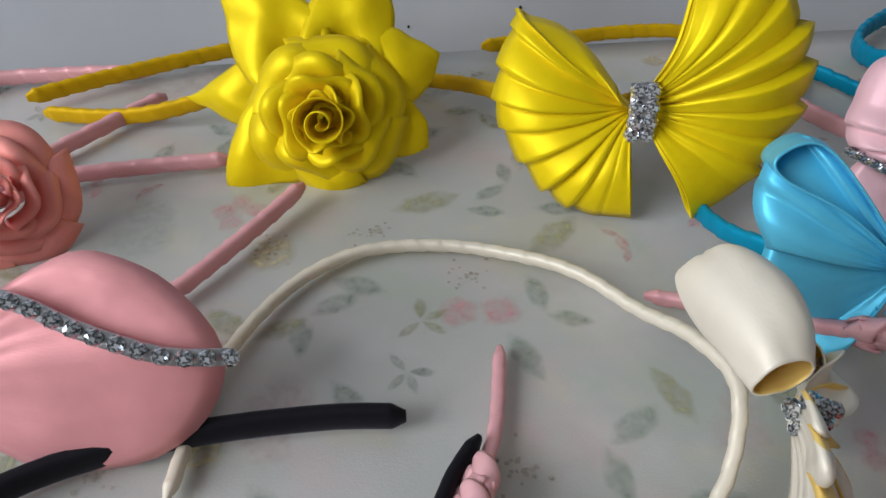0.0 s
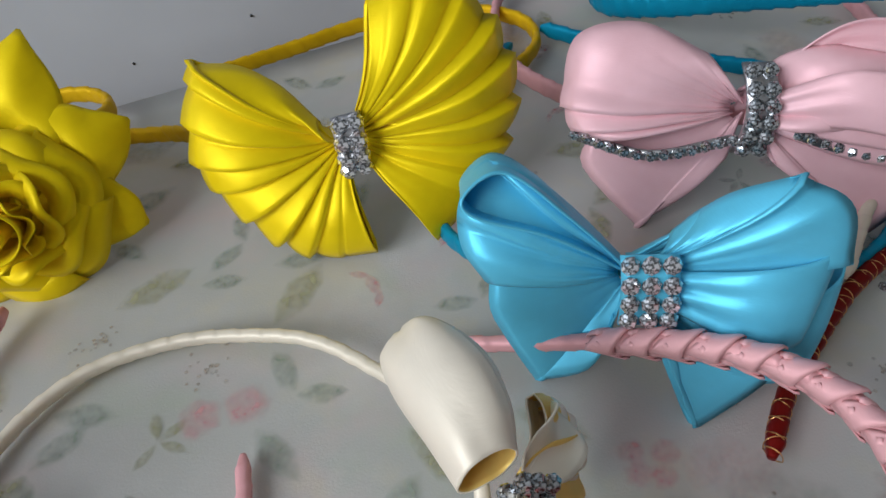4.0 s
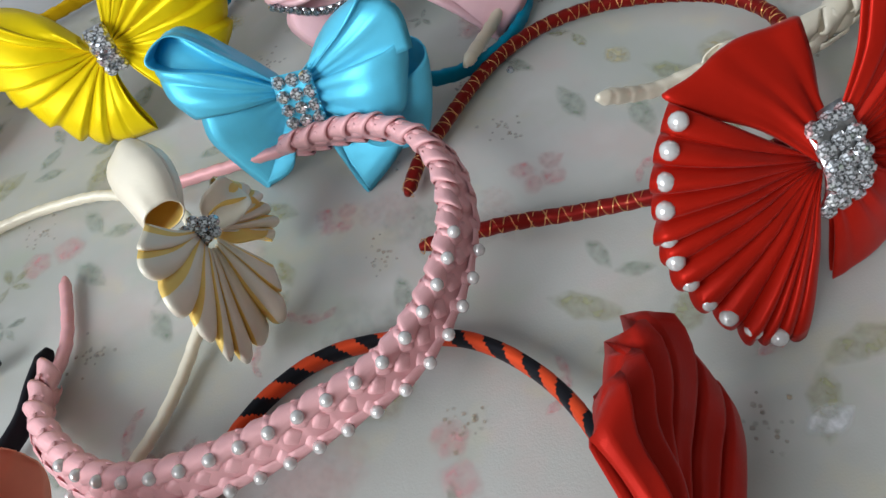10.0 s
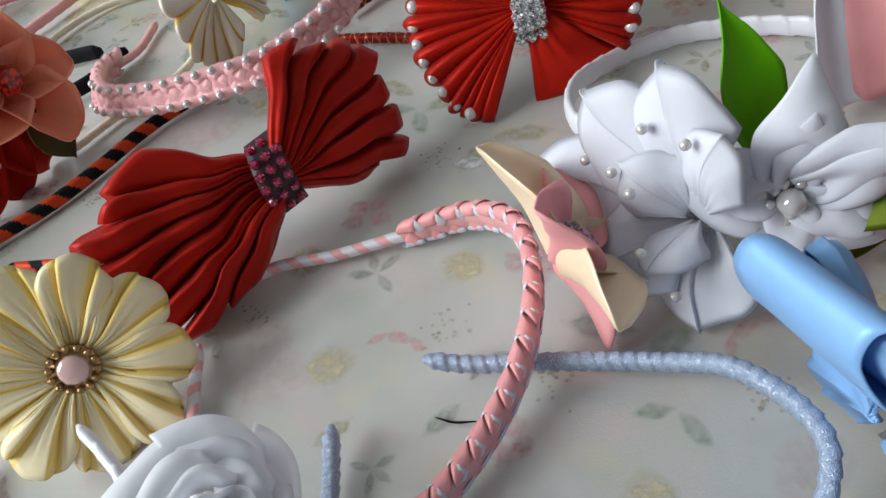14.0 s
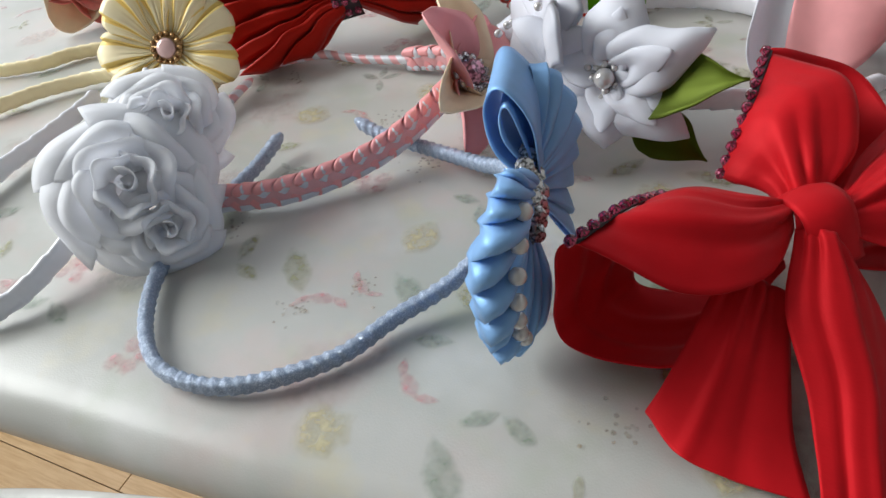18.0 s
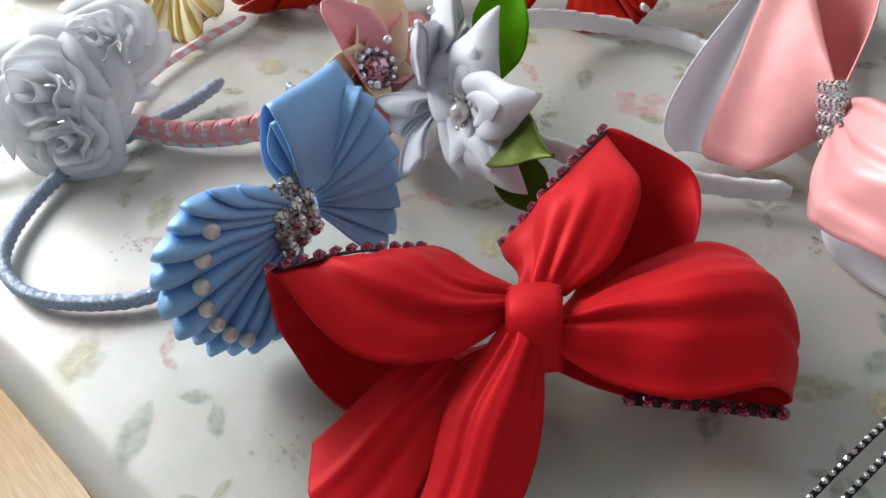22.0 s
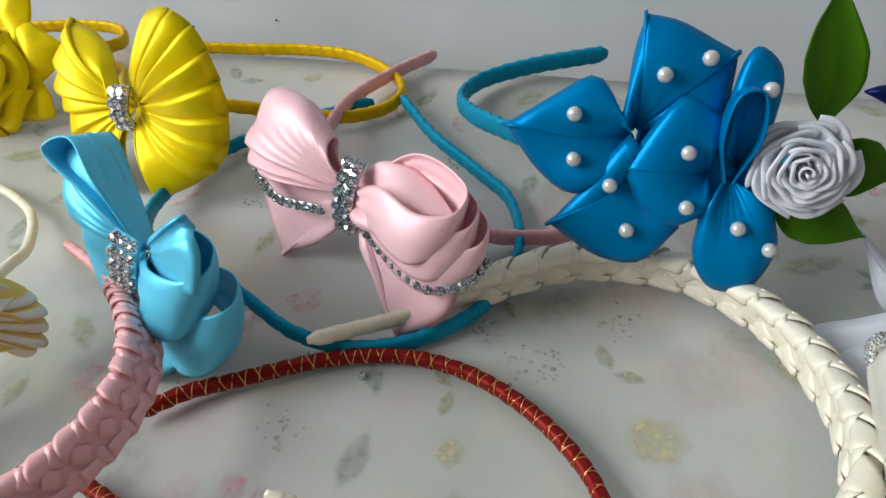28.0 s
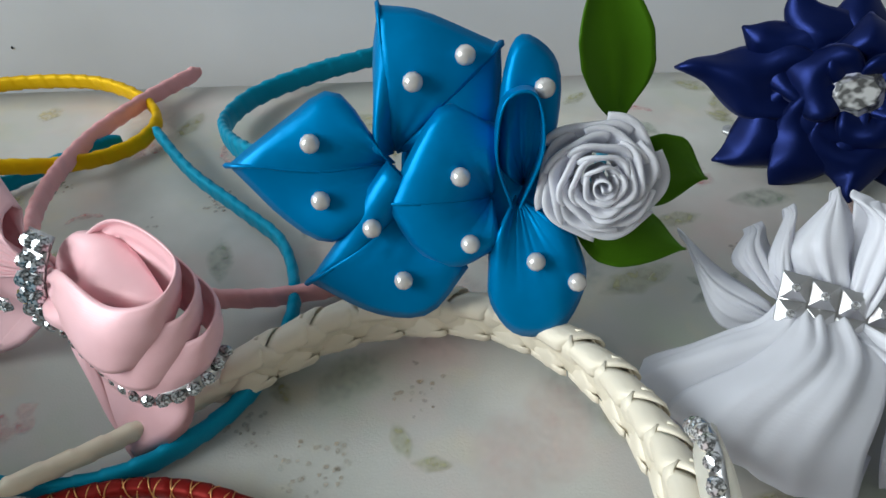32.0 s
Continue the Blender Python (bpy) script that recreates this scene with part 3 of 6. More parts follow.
def braid(points, width, mats, parent, step=0.006, thick=0.0022, up=(0, 0, 1), label="", name="plait", pearls=None, since=0, lean=None, rows=3, fold=None, proud=0.12):
    """A plait of flat ribbon: woven diamond laps on both faces, turned over in round folds at the two edges."""
    q, s = even(points, step)
    d = np.gradient(q, axis=0)
    cells = []
    for hand in (1, -1):
        P = np.empty((7, 7, 3))
        for i in range(7):
            for j in range(7):
                a, c = i / 3 - 1, j / 3 - 1
                run, over = (a, c) if hand > 0 else (c, a)
                P[i, j] = ((a + c) * 0.54, (a - c) * 0.54, 0.78 * (1 - 0.42 * over ** 4) * (1 - 0.55 * run ** 6) + 0.16 * over * (1 - run * run))
        v, f = solid(P, 0.10)
        cells.append([make(name, v, f, m) for m in mats])
    folds = []
    for hand in (1, -1):                               # a lap that turns over the edge, proud at its leading end
        P = np.empty((8, 11, 3))
        for i in range(8):
            u = i / 7 * 2 - 1
            for j in range(11):
                a = math.pi * (j / 10 * 1.24 - 0.12)
                w = 0.94 + proud * u - 0.16 * max(0.0, u - 0.8) / 0.2
                P[i, j] = (u * 0.74 - 0.50 * math.cos(a) * hand, math.sin(a) * w * 0.46 + 0.56, math.cos(a) * w)
        v, f = solid(P, 0.05)
        folds.append([make(name, v, f, m) for m in (fold or mats)])
    gap = 2 * width / (rows + 1)
    for i in range(len(q)):
        t = unit(d[i])
        n = unit(np.cross(t, upright(q[i], up, lean)))
        b = np.cross(n, t)
        for face in (1, -1):
            for k in range(rows):
                row = k - (rows - 1) / 2
                at = q[i] + b * row * gap + t * (step / 2 if k % 2 else 0)
                m3 = Matrix((Vector(t * step * 0.5), Vector(b * gap), Vector(n * face * thick))).transposed()
                put(name, cells[k % 2][(k + 1) % len(mats)], parent, Matrix.Translation(at) @ m3.to_4x4())
        for side in (1, -1):
            m3 = Matrix((Vector(t * step * 0.62), Vector(b * side * width), Vector(n * thick * 0.92))).transposed()
            sh = folds[0 if side > 0 else 1][(0 if side > 0 else 1) % len(fold or mats)]
            put(name, sh, parent, Matrix.Translation(q[i] + t * step * 0.25 * side) @ m3.to_4x4())
        if pearls and since <= i <= len(q) - 6:
            for row in (1, -1):
                bead(q[i] + b * row * width * 0.72 - n * thick * 1.02, pearls, parent, PEARL)
    return parent

# ---- the room ----


def slab(name, corners, z0, z1, mat, kind="structure", label="", category=""):
    """A prism over a polygon of plan points."""
    n = len(corners)
    verts = [(c[0], c[1], z) for z in (z0, z1) for c in corners]
    faces = [tuple(range(n - 1, -1, -1)), tuple(range(n, 2 * n))] + [(k, (k + 1) % n, n + (k + 1) % n, n + k) for k in range(n)]
    ob = put(name, make(name, verts, faces, mat, None, False))
    return tagged(ob, label, category, "", kind)


def rect(u0, u1, v0, v1):
    return [along(u0, v0), along(u1, v0), along(u1, v1), along(u0, v1)]


FLOOR = -0.74
slab("wall_back", rect(-1.55, 1.4, 0.05, 0.17), FLOOR, 1.7, WALLPAINT, label="unseen front wall, darkened grey to cut bounced light behind the table", category="wall")
# unseen walls and ceiling, added to enclose the room and hold down its fill
slab("wall_right", rect(1.3, 1.4, -1.9, 0.049), FLOOR, 1.7, LOWBOUNCE, label="unseen side wall, darkened grey to cut bounced light", category="wall")
slab("wall_front", rect(-1.55, 1.4, -2.0, -1.9), FLOOR, 1.7, LOWBOUNCE, label="unseen front wall, darkened grey to cut bounced light", category="wall")
slab("wall_left_low", rect(-1.55, -1.45, -1.9, 0.049), FLOOR, 0.40, LOWBOUNCE, label="unseen wall below the window, darkened grey to cut bounced light", category="wall")
slab("wall_left_high", rect(-1.55, -1.45, -1.9, 0.049), 1.60, 1.7, LOWBOUNCE, label="unseen wall above the window, darkened grey to cut bounced light", category="wall")
slab("wall_left_near", rect(-1.55, -1.45, -1.9, -1.36), 0.401, 1.599, LOWBOUNCE, label="unseen wall beside the window, darkened grey to cut bounced light", category="wall")
slab("wall_left_far", rect(-1.55, -1.45, -0.14, 0.049), 0.401, 1.599, LOWBOUNCE, label="unseen wall beside the window, darkened grey to cut bounced light", category="wall")
slab("ceiling", rect(-1.55, 1.4, -2.0, 0.17), 1.701, 1.8, LOWBOUNCE, label="unseen ceiling, darkened grey to cut bounced light", category="ceiling")
slab("floor", rect(-1.55, 1.4, -2.0, 0.17), FLOOR - 0.1, FLOOR - 0.012, OAK, label="light oak board floor", category="floor")

# ---- table and cloth ----
U0, U1 = -0.62, 0.85


def front(u):
    """The near edge of the top, which runs a little askew to the wall."""
    return -0.632 + 0.06 * (u - 0.13)



table = thing("table", "white table under a floral cloth, against the wall", "table", along(0.1, -0.3, FLOOR))
put("tabletop", slab("tabletop", [along(U0 + 0.004, front(U0) + 0.012), along(U1 - 0.004, front(U1) + 0.012), along(U1 - 0.004, -0.004), along(U0 + 0.004, -0.004)], -0.03, -0.003, WHITEPAINT, kind="").data, table)
bpy.data.objects.remove(bpy.data.objects["tabletop"])
for u in (U0 + 0.06, U1 - 0.06):
    for v in (front(u) + 0.28, -0.06):
        c = along(u, v)
        ring = [(c.x + 0.02 * math.cos(k * math.pi / 6), c.y + 0.02 * math.sin(k * math.pi / 6)) for k in range(12)]
        me = slab("leg", ring, FLOOR - 0.01, -0.031, WHITEPAINT, kind="").data
        bpy.data.objects.remove(bpy.data.objects["leg"])
        put("leg_post", me, table)
nu, rows = 90, []
for k in range(41):                      # across the depth, then over the front edge and down
    rows.append((k / 40, 0.0, 0.0))
for k in range(1, 9):
    a = k / 8 * math.pi / 2
    rows.append((1.0, -0.016 * math.sin(a), -0.016 * (1 - math.cos(a))))
for k in range(1, 8):
    rows.append((1.0, -0.016 + 0.002 * k, -0.016 - 0.003 * k))
P = np.empty((nu + 1, len(rows), 3))
for i in range(nu + 1):
    u = U0 + (U1 - U0) * i / nu
    for j, (part_, off_, z) in enumerate(rows):
        v = front(u) * part_ + off_
        fall = 0.0
        P[i, j] = along(u, v - fall * 0.012 * (1 + math.sin(u * 34)), z)
vv, ff = solid(P, 0.0008)
vv[:, 2] -= 0.0005
cloth = put("tablecloth", make("tablecloth", vv, ff, CLOTH))
tagged(cloth, "off-white cotton tablecloth with faded pink and green flowers", "tablecloth")


# ---- printed motifs on the cloth ----


def print_mesh(name, outlines, mat):
    """Flat motifs, each a fan of faces whose cover fades out at the rim."""
    verts, faces, fade = [], [], []
    for centre, ring in outlines:
        o, n = len(verts), len(ring)
        verts.append((*centre, 0.0))
        fade.append(1.0)
        for k, f in ((0.6, 1.0), (1.0, 0.0)):
            for p in ring:
                verts.append((centre[0] + (p[0] - centre[0]) * k, centre[1] + (p[1] - centre[1]) * k, 0.0))
                fade.append(f)
        for k in range(n):
            k2 = (k + 1) % n
            faces += [(o, o + 1 + k, o + 1 + k2), (o + 1 + k, o + 1 + n + k, o + 1 + n + k2, o + 1 + k2)]
    me = make(name, verts, faces, mat)
    at = me.attributes.new("fade", "FLOAT", "POINT")
    at.data.foreach_set("value", fade)
    return me


def leaf_ring(x, y, length, width, turn, rnd):
    out = []
    for k in range(18):
        a = 2 * math.pi * k / 18
        px = math.cos(a) * length / 2
        py = math.sin(a) * width / 2 * (1 - 0.75 * abs(math.cos(a)) ** 3) * rnd.uniform(0.82, 1.12)
        out.append((x + px * math.cos(turn) - py * math.sin(turn), y + px * math.sin(turn) + py * math.cos(turn)))
    return (x, y), out


def blob_ring(x, y, r, rnd):
    return (x, y), [(x + r * math.cos(a) * rnd.uniform(0.75, 1.15), y + r * math.sin(a) * rnd.uniform(0.75, 1.15)) for a in (2 * math.pi * k / 14 for k in range(14))]


pr = random.Random(5)
LEAVES = [print_mesh("printed_leaf", [leaf_ring(0, 0, 0.026, 0.011, 0, pr)], m) for m in (P_LEAF, P_SAGE, P_LEAF, P_SAGE)]
PAIRS = [print_mesh("printed_sprig", [leaf_ring(-0.006, 0.003, 0.017, 0.008, 0.5, pr), leaf_ring(0.009, 0.001, 0.019, 0.009, -0.6, pr)], m) for m in (P_LEAF, P_SAGE)]
STARS = [print_mesh("printed_star_leaf", [leaf_ring(0.006 * math.cos(a), 0.006 * math.sin(a), 0.012, 0.0046, a, pr) for a in (0.2, 1.3, 1.4, 3.6, 5.4)], m) for m in (P_SAGE, P_LEAF)]
DOTS = "speckle"
speckles = []
HALO = [print_mesh("printed_flower_heart", [blob_ring(0, 0, 0.010, pr)], P_MUST) for _ in range(2)]
PINKS = [print_mesh("printed_pink_flower", [blob_ring(0.006 * math.cos(a), 0.006 * math.sin(a), 0.0055, pr) for a in (0.3, 1.7, 3.0, 4.4)], P_PINK) for _ in range(2)]
SMALL = [print_mesh("printed_bud", [leaf_ring(0, 0, 0.012, 0.006, 0, pr), leaf_ring(0.007, 0.002, 0.010, 0.004, 0.8, pr), leaf_ring(-0.007, 0.001, 0.009, 0.004, -0.6, pr)], P_PINK) for _ in range(2)]
BERRY = [print_mesh("printed_berry_sprig", [blob_ring(-0.007, 0, 0.0075, pr), blob_ring(0.006, 0.002, 0.0072, pr)], P_PINK)]
WASH = [print_mesh("printed_wash", [blob_ring(0, 0, 0.016, pr), blob_ring(0.012, 0.008, 0.011, pr)], m) for m in (P_WASH, P_GREY, P_WASH)]
PALE = [print_mesh("printed_pale_petal", [leaf_ring(0, 0, 0.015, 0.009, 0, pr)], P_PALE)]
layer = [0]


def motif(meshes, x, y, turn=0.0, size=1.0):
    if meshes == DOTS:
        for _ in range(20):
            speckles.append(blob_ring(x + pr.gauss(0, 0.0036) * size, y + pr.gauss(0, 0.0036) * size, pr.uniform(0.0006, 0.0011), pr))
        return None
    layer[0] += 1
    return put(meshes[0].name.split(".")[0], meshes[layer[0] % len(meshes)], cloth, pose(x, y, 0.0002 + 0.000004 * (layer[0] % 40), 0, 0, turn) @ Matrix.Scale(size, 4))


taken = []
for kind_, places in ((SMALL, ((0.109, 0.242), (0.325, -0.151), (0.252, -0.060), (0.280, 0.128), (0.150, 0.127), (0.315, -0.162), (0.215, 0.066))),
                      (BERRY, ((0.060, 0.208), (0.178, 0.060))),
                      (STARS, ((0.042, 0.202), (0.171, 0.045), (0.352, 0.000), (0.240, -0.030), (0.430, -0.190))),
                      (DOTS, ((0.057, 0.223), (-0.013, 0.230), (0.242, 0.171), (0.181, 0.140), (0.316, 0.226), (0.168, 0.268), (0.258, 0.032), (0.185, 0.070), (0.073, 0.152), (0.309, -0.171), (0.304, -0.082), (0.428, -0.163), (0.308, 0.221), (0.333, 0.253), (0.268, -0.057), (0.342, 0.012), (0.325, -0.151))),
                      (LEAVES, ((0.117, 0.179), (0.270, 0.169), (0.296, -0.155), (0.393, -0.200), (0.509, -0.029), (0.344, 0.036), (0.085, 0.245), (0.088, 0.260), (0.275, 0.030), (0.020, 0.216), (0.150, 0.180), (0.075, 0.190), (0.295, 0.040))),
                      (PALE, ((0.273, 0.026),)),
                      (HALO, ((0.273, -0.030), (0.352, -0.205), (0.228, -0.070), (-0.013, 0.230), (0.330, -0.120), (0.165, 0.090), (0.460, -0.160))),
                      (PINKS, ((0.374, 0.040), (-0.03, 0.250), (0.30, 0.100), (0.405, 0.085), (0.29, -0.10), (0.245, 0.145)))):
    for x_, y_ in places:
        motif(kind_, x_, y_, pr.uniform(0, 360), pr.uniform(0.85, 1.15))
        taken.append((x_, y_))
for _ in range(3600):
    u_ = pr.uniform(-0.34, 0.52) if pr.random() < 0.85 else pr.uniform(U0 + 0.02, U1 - 0.02)
    v_ = pr.uniform(front(u_) + 0.015, -0.012)
    q_ = along(u_, v_)
    if all((q_.x - a) ** 2 + (q_.y - b) ** 2 > 0.0185 ** 2 for a, b in taken):
        taken.append((q_.x, q_.y))
        pick = pr.random()
        kind_ = LEAVES if pick < 0.24 else PAIRS if pick < 0.42 else STARS if pick < 0.47 else DOTS if pick < 0.55 else SMALL if pick < 0.69 else HALO if pick < 0.79 else PINKS if pick < 0.84 else WASH
        motif(kind_, q_.x, q_.y, pr.uniform(0, 360), pr.uniform(0.6, 1.2))
    if len(taken) > 620:
        break
tagged(put("printed_speckle", print_mesh("printed_speckle", speckles, P_DOT), cloth, pose(0, 0, 0.0004)), kind="stuff")

# ---- headbands and bows ----
GROUP = "headbands on the table"


def axes(N):
    N = unit(N)
    X = unit(np.cross((0, 0, 1), N))
    return X, np.cross(N, X), N


def bloom(C, N, petals, length, width, mats, parent, cup=0.6, arch=0.12, tip=0.4, start=90, rise=0.15, seed=0, base=0.25, fold=0.5):
    """A flower of folded satin petals round C."""
    X, Y, N = axes(N)
    C = np.array(C, float)
    for k in range(petals):
        a = math.radians(start + 360 * k / petals)
        d = X * math.cos(a) + Y * math.sin(a)
        j = 1 + 0.08 * math.sin(k * 2.7 + seed)
        petal(C - N * 0.002 + d * 0.002, C + d * length * j + N * length * rise, N, width * j, mats[k % len(mats)], parent, cup, arch, tip, seed=seed + k, base=base, fold=fold)


def leaf(B, T, N, width, mat, parent, label="", seed=0.0):
    return petal(B, T, N, width, mat, parent, 0.35, 0.08, 1.25, name="leaf", label=label, fold=-0.35, seed=seed, base=0.1)


# yellow bow
t_ = thing("headband", "yellow satin pleated bow headband with a crystal brooch", "headband", (0.11, 0.33, 0.0), GROUP)
band([(0.055, 0.370, 0.006), (0.067, 0.3735, 0.006), (0.096, 0.3805, 0.006), (0.123, 0.388, 0.006), (0.152, 0.390, 0.006), (0.178, 0.381, 0.006), (0.194, 0.367, 0.006), (0.1955, 0.350, 0.006), (0.185, 0.3355, 0.007), (0.170, 0.325, 0.010), (0.146, 0.312, 0.017), (0.118, 0.295, 0.026), (0.10, 0.285, 0.028), (0.075, 0.30, 0.022), (0.050, 0.325, 0.012), (0.034, 0.336, 0.007), (0.0, 0.345, 0.005)], 0.0034, 0.0018, YBAND, t_)
C = (0.111, 0.274, 0.035)
fan(C, sharp([(0.104, 0.277, 0.043), (0.088, 0.292, 0.055), (0.070, 0.294, 0.060), (0.064, 0.285, 0.042), (0.066, 0.278, 0.024), (0.080, 0.268, 0.008), (0.096, 0.260, 0.001), (0.112, 0.257, 0.001)], 2, 7), (-0.25, -1, 0.25), YELLOW, t_, 9, 0.0036, 0.007, (0.24, 0.82), seed=0.4, scallop=0.03, bulge=0.009, pinch=0.03)
fan(C, sharp([(0.133, 0.253, 0.006), (0.148, 0.262, 0.012), (0.159, 0.270, 0.022), (0.164, 0.273, 0.040), (0.161, 0.277, 0.060), (0.152, 0.281, 0.074), (0.138, 0.285, 0.079), (0.126, 0.287, 0.076)], 0, 7), (0.25, -1, 0.25), YELLOW, t_, 8, 0.0036, 0.007, (0.22, 0.84), seed=1.3, scallop=0.03, bulge=0.010, pinch=0.03)
strip((0.112, 0.264, 0.039), (1, 0, 0.1), (0, 0.2, 1), (0, -1, 0.25), 4, 2, 0.0029, 0.0050, CRYSTAL, t_, bow=0.004)

# pale pink bow
t_ = thing("headband", "pale pink satin bow headband with rhinestone trim", "headband", (0.23, 0.29, 0.0), GROUP)
band([(0.197, 0.404, 0.007), (0.184, 0.375, 0.008), (0.177, 0.340, 0.010), (0.190, 0.295, 0.018), (0.215, 0.265, 0.026), (0.245, 0.258, 0.024), (0.267, 0.268, 0.012), (0.287, 0.278, 0.006), (0.308, 0.290, 0.005), (0.325, 0.310, 0.005), (0.330, 0.345, 0.005)], 0.0036, 0.0018, DUSTYBAND, t_)
C = (0.233, 0.252, 0.034)
fan(C, sharp([(0.190, 0.262, 0.030), (0.184, 0.258, 0.018), (0.198, 0.243, 0.001), (0.214, 0.243, 0.010), (0.226, 0.246, 0.020)], 2), (-0.2, -1, 0.35), PINK, t_, 0, 0.0, 0.004, bulge=0.0)
fan(C, [(0.222, 0.262, 0.050), (0.205, 0.272, 0.058), (0.186, 0.276, 0.055), (0.180, 0.270, 0.042), (0.181, 0.264, 0.032), (0.190, 0.256, 0.029)], (-0.2, -1, 0.45), PINK, t_, 3, 0.0034, 0.010, (0.55, 1.0), bulge=0.007, seed=2.0, scallop=0.03)
fan(C, sharp([(0.240, 0.238, 0.020), (0.250, 0.228, 0.012), (0.263, 0.218, 0.001), (0.280, 0.222, 0.014), (0.284, 0.228, 0.030)], 2), (0.3, -1, 0.35), PINK, t_, 0, 0.0, 0.004, bulge=0.0)
C = np.array(C)
puff(C, (0.276, 0.233, 0.052), (0.2, -0.55, 0.8), 0.0135, PINK, t_, 0.55, 0.7, 0.15, name="wing", seed=3.0, tip=0.65)
for low_, reach_ in ((0.0, 1.0), (0.0060, 0.94), (0.0115, 0.86)):           # loops that lie one in the other
    ribbon([(C + (0.0, -0.002, 0.0), (0, 0, 0.004)), (C + np.array((0.022 * reach_, -0.019, 0.0 + low_)), (0.000, 0.004, 0.0070)), (C + np.array((0.042 * reach_, -0.027, -0.001 + low_)), (0.001, 0.004, 0.0075)), (C + np.array((0.054 * reach_, -0.022, 0.001 + low_)), (0.002, 0.002, 0.0075)), (C + np.array((0.052 * reach_, -0.010, 0.004 + low_)), (0.002, 0.001, 0.0075)), (C + np.array((0.030 * reach_, -0.001, 0.006 + low_)), (0.001, 0.001, 0.0065)), (C + (0.0, 0.004, 0.0), (0, 0, 0.004))], PINK, t_, n=80, nv=15, belly=0.0015, gather=0.0016, seed=low_ * 90, name="wing")
strip((0.233, 0.243, 0.038), (0.95, -0.3, 0), (0.1, 0.35, 1), (0, -1, 0.35), 6, 2, 0.0026, 0.0048, SMOKE, t_, bow=0.006)
trim([(0.181, 0.260, 0.030), (0.200, 0.246, 0.028), (0.224, 0.241, 0.032)], (-0.2, -1, 0.3), 0.0019, 0.0040, SMOKE, t_)
trim([(0.242, 0.237, 0.033), (0.258, 0.2285, 0.0285), (0.275, 0.2215, 0.0275), (0.287, 0.2265, 0.0300), (0.290, 0.236, 0.0320)], (0.3, -1, 0.2), 0.0019, 0.0040, SMOKE, t_)

# sky-blue bow
t_ = thing("headband", "sky-blue satin bow headband with a rhinestone band", "headband", (0.22, 0.26, 0.0), GROUP)
band([(0.199, 0.356, 0.008), (0.226, 0.333, 0.006), (0.255, 0.315, 0.005), (0.275, 0.301, 0.005), (0.287, 0.280, 0.005), (0.290, 0.260, 0.005), (0.286, 0.238, 0.005), (0.272, 0.218, 0.005), (0.252, 0.206, 0.005), (0.230, 0.202, 0.009), (0.205, 0.206, 0.018), (0.182, 0.208, 0.024), (0.158, 0.218, 0.020), (0.140, 0.238, 0.012), (0.133, 0.265, 0.007), (0.138, 0.292, 0.006), (0.160, 0.325, 0.005), (0.185, 0.352, 0.005)], 0.0034, 0.0018, BLUEBAND, t_)
C = (0.177, 0.201, 0.032)
fan(C, sharp([(0.141, 0.210, 0.034), (0.140, 0.203, 0.022), (0.150, 0.195, 0.000), (0.163, 0.190, 0.008), (0.170, 0.194, 0.022)], 2), (-0.2, -1, 0.4), BLUE, t_, 0, 0, 0.004, bulge=0.0)
fan(C, [(0.168, 0.209, 0.042), (0.156, 0.219, 0.056), (0.145, 0.223, 0.060), (0.137, 0.219, 0.054), (0.135, 0.212, 0.044), (0.140, 0.206, 0.034)], (-0.2, -1, 0.5), BLUE, t_, 3, 0.0036, 0.006, (0.1, 1.0), bulge=0.005, seed=0.7)
fan(C, sharp([(0.185, 0.186, 0.018), (0.184, 0.174, 0.006), (0.187, 0.170, 0.000), (0.204, 0.172, 0.012), (0.217, 0.178, 0.028)], 2), (0.2, -1, 0.4), BLUE, t_, 0, 0, 0.004, bulge=0.0)
C = np.array(C)
fan(C, sharp([(0.219, 0.180, 0.046), (0.219, 0.188, 0.057), (0.210, 0.195, 0.0625), (0.197, 0.202, 0.053), (0.188, 0.205, 0.042)], 2), (0.2, -1, 0.5), BLUE, t_, 2, 0.0030, 0.005, (0.0, 0.6), bulge=0.006, seed=1.9, pinch=0.08)
for low_, reach_, half_ in ((0.0, 1.0, 0.0115), (0.015, 0.88, 0.0105)):      # two loops that lie one in the other
    ribbon([(C + (0.0, -0.002, -0.002), (0, 0, 0.003)), (C + np.array((0.020 * reach_, -0.021, -0.010 + low_)), (0.001, 0.004, half_ * 0.8)), (C + np.array((0.037 * reach_, -0.025, -0.009 + low_)), (0.002, 0.004, half_)), (C + np.array((0.045 * reach_, -0.018, -0.006 + low_)), (0.003, 0.002, half_)), (C + np.array((0.042 * reach_, -0.008, -0.004 + low_)), (0.002, 0.001, half_)), (C + np.array((0.024 * reach_, -0.002, -0.004 + low_)), (0.001, 0.001, half_ * 0.7)), (C + (0.0, 0.004, -0.002), (0, 0, 0.003))], BLUE, t_, n=80, nv=17, belly=0.0012, gather=0.0016, seed=low_ * 50)
ribbon([(C, (-0.0006, -0.003, 0.0015)), ((0.160, 0.212, 0.052), (-0.0014, -0.007, 0.0035)), ((0.147, 0.220, 0.061), (-0.0014, -0.008, 0.004)), ((0.137, 0.217, 0.058), (-0.0014, -0.008, 0.004)), ((0.140, 0.214, 0.053), (-0.0014, -0.008, 0.004)), ((0.157, 0.208, 0.047), (-0.0012, -0.006, 0.003)), (C, (-0.0006, -0.003, 0.0015))], BLUE, t_, n=60)
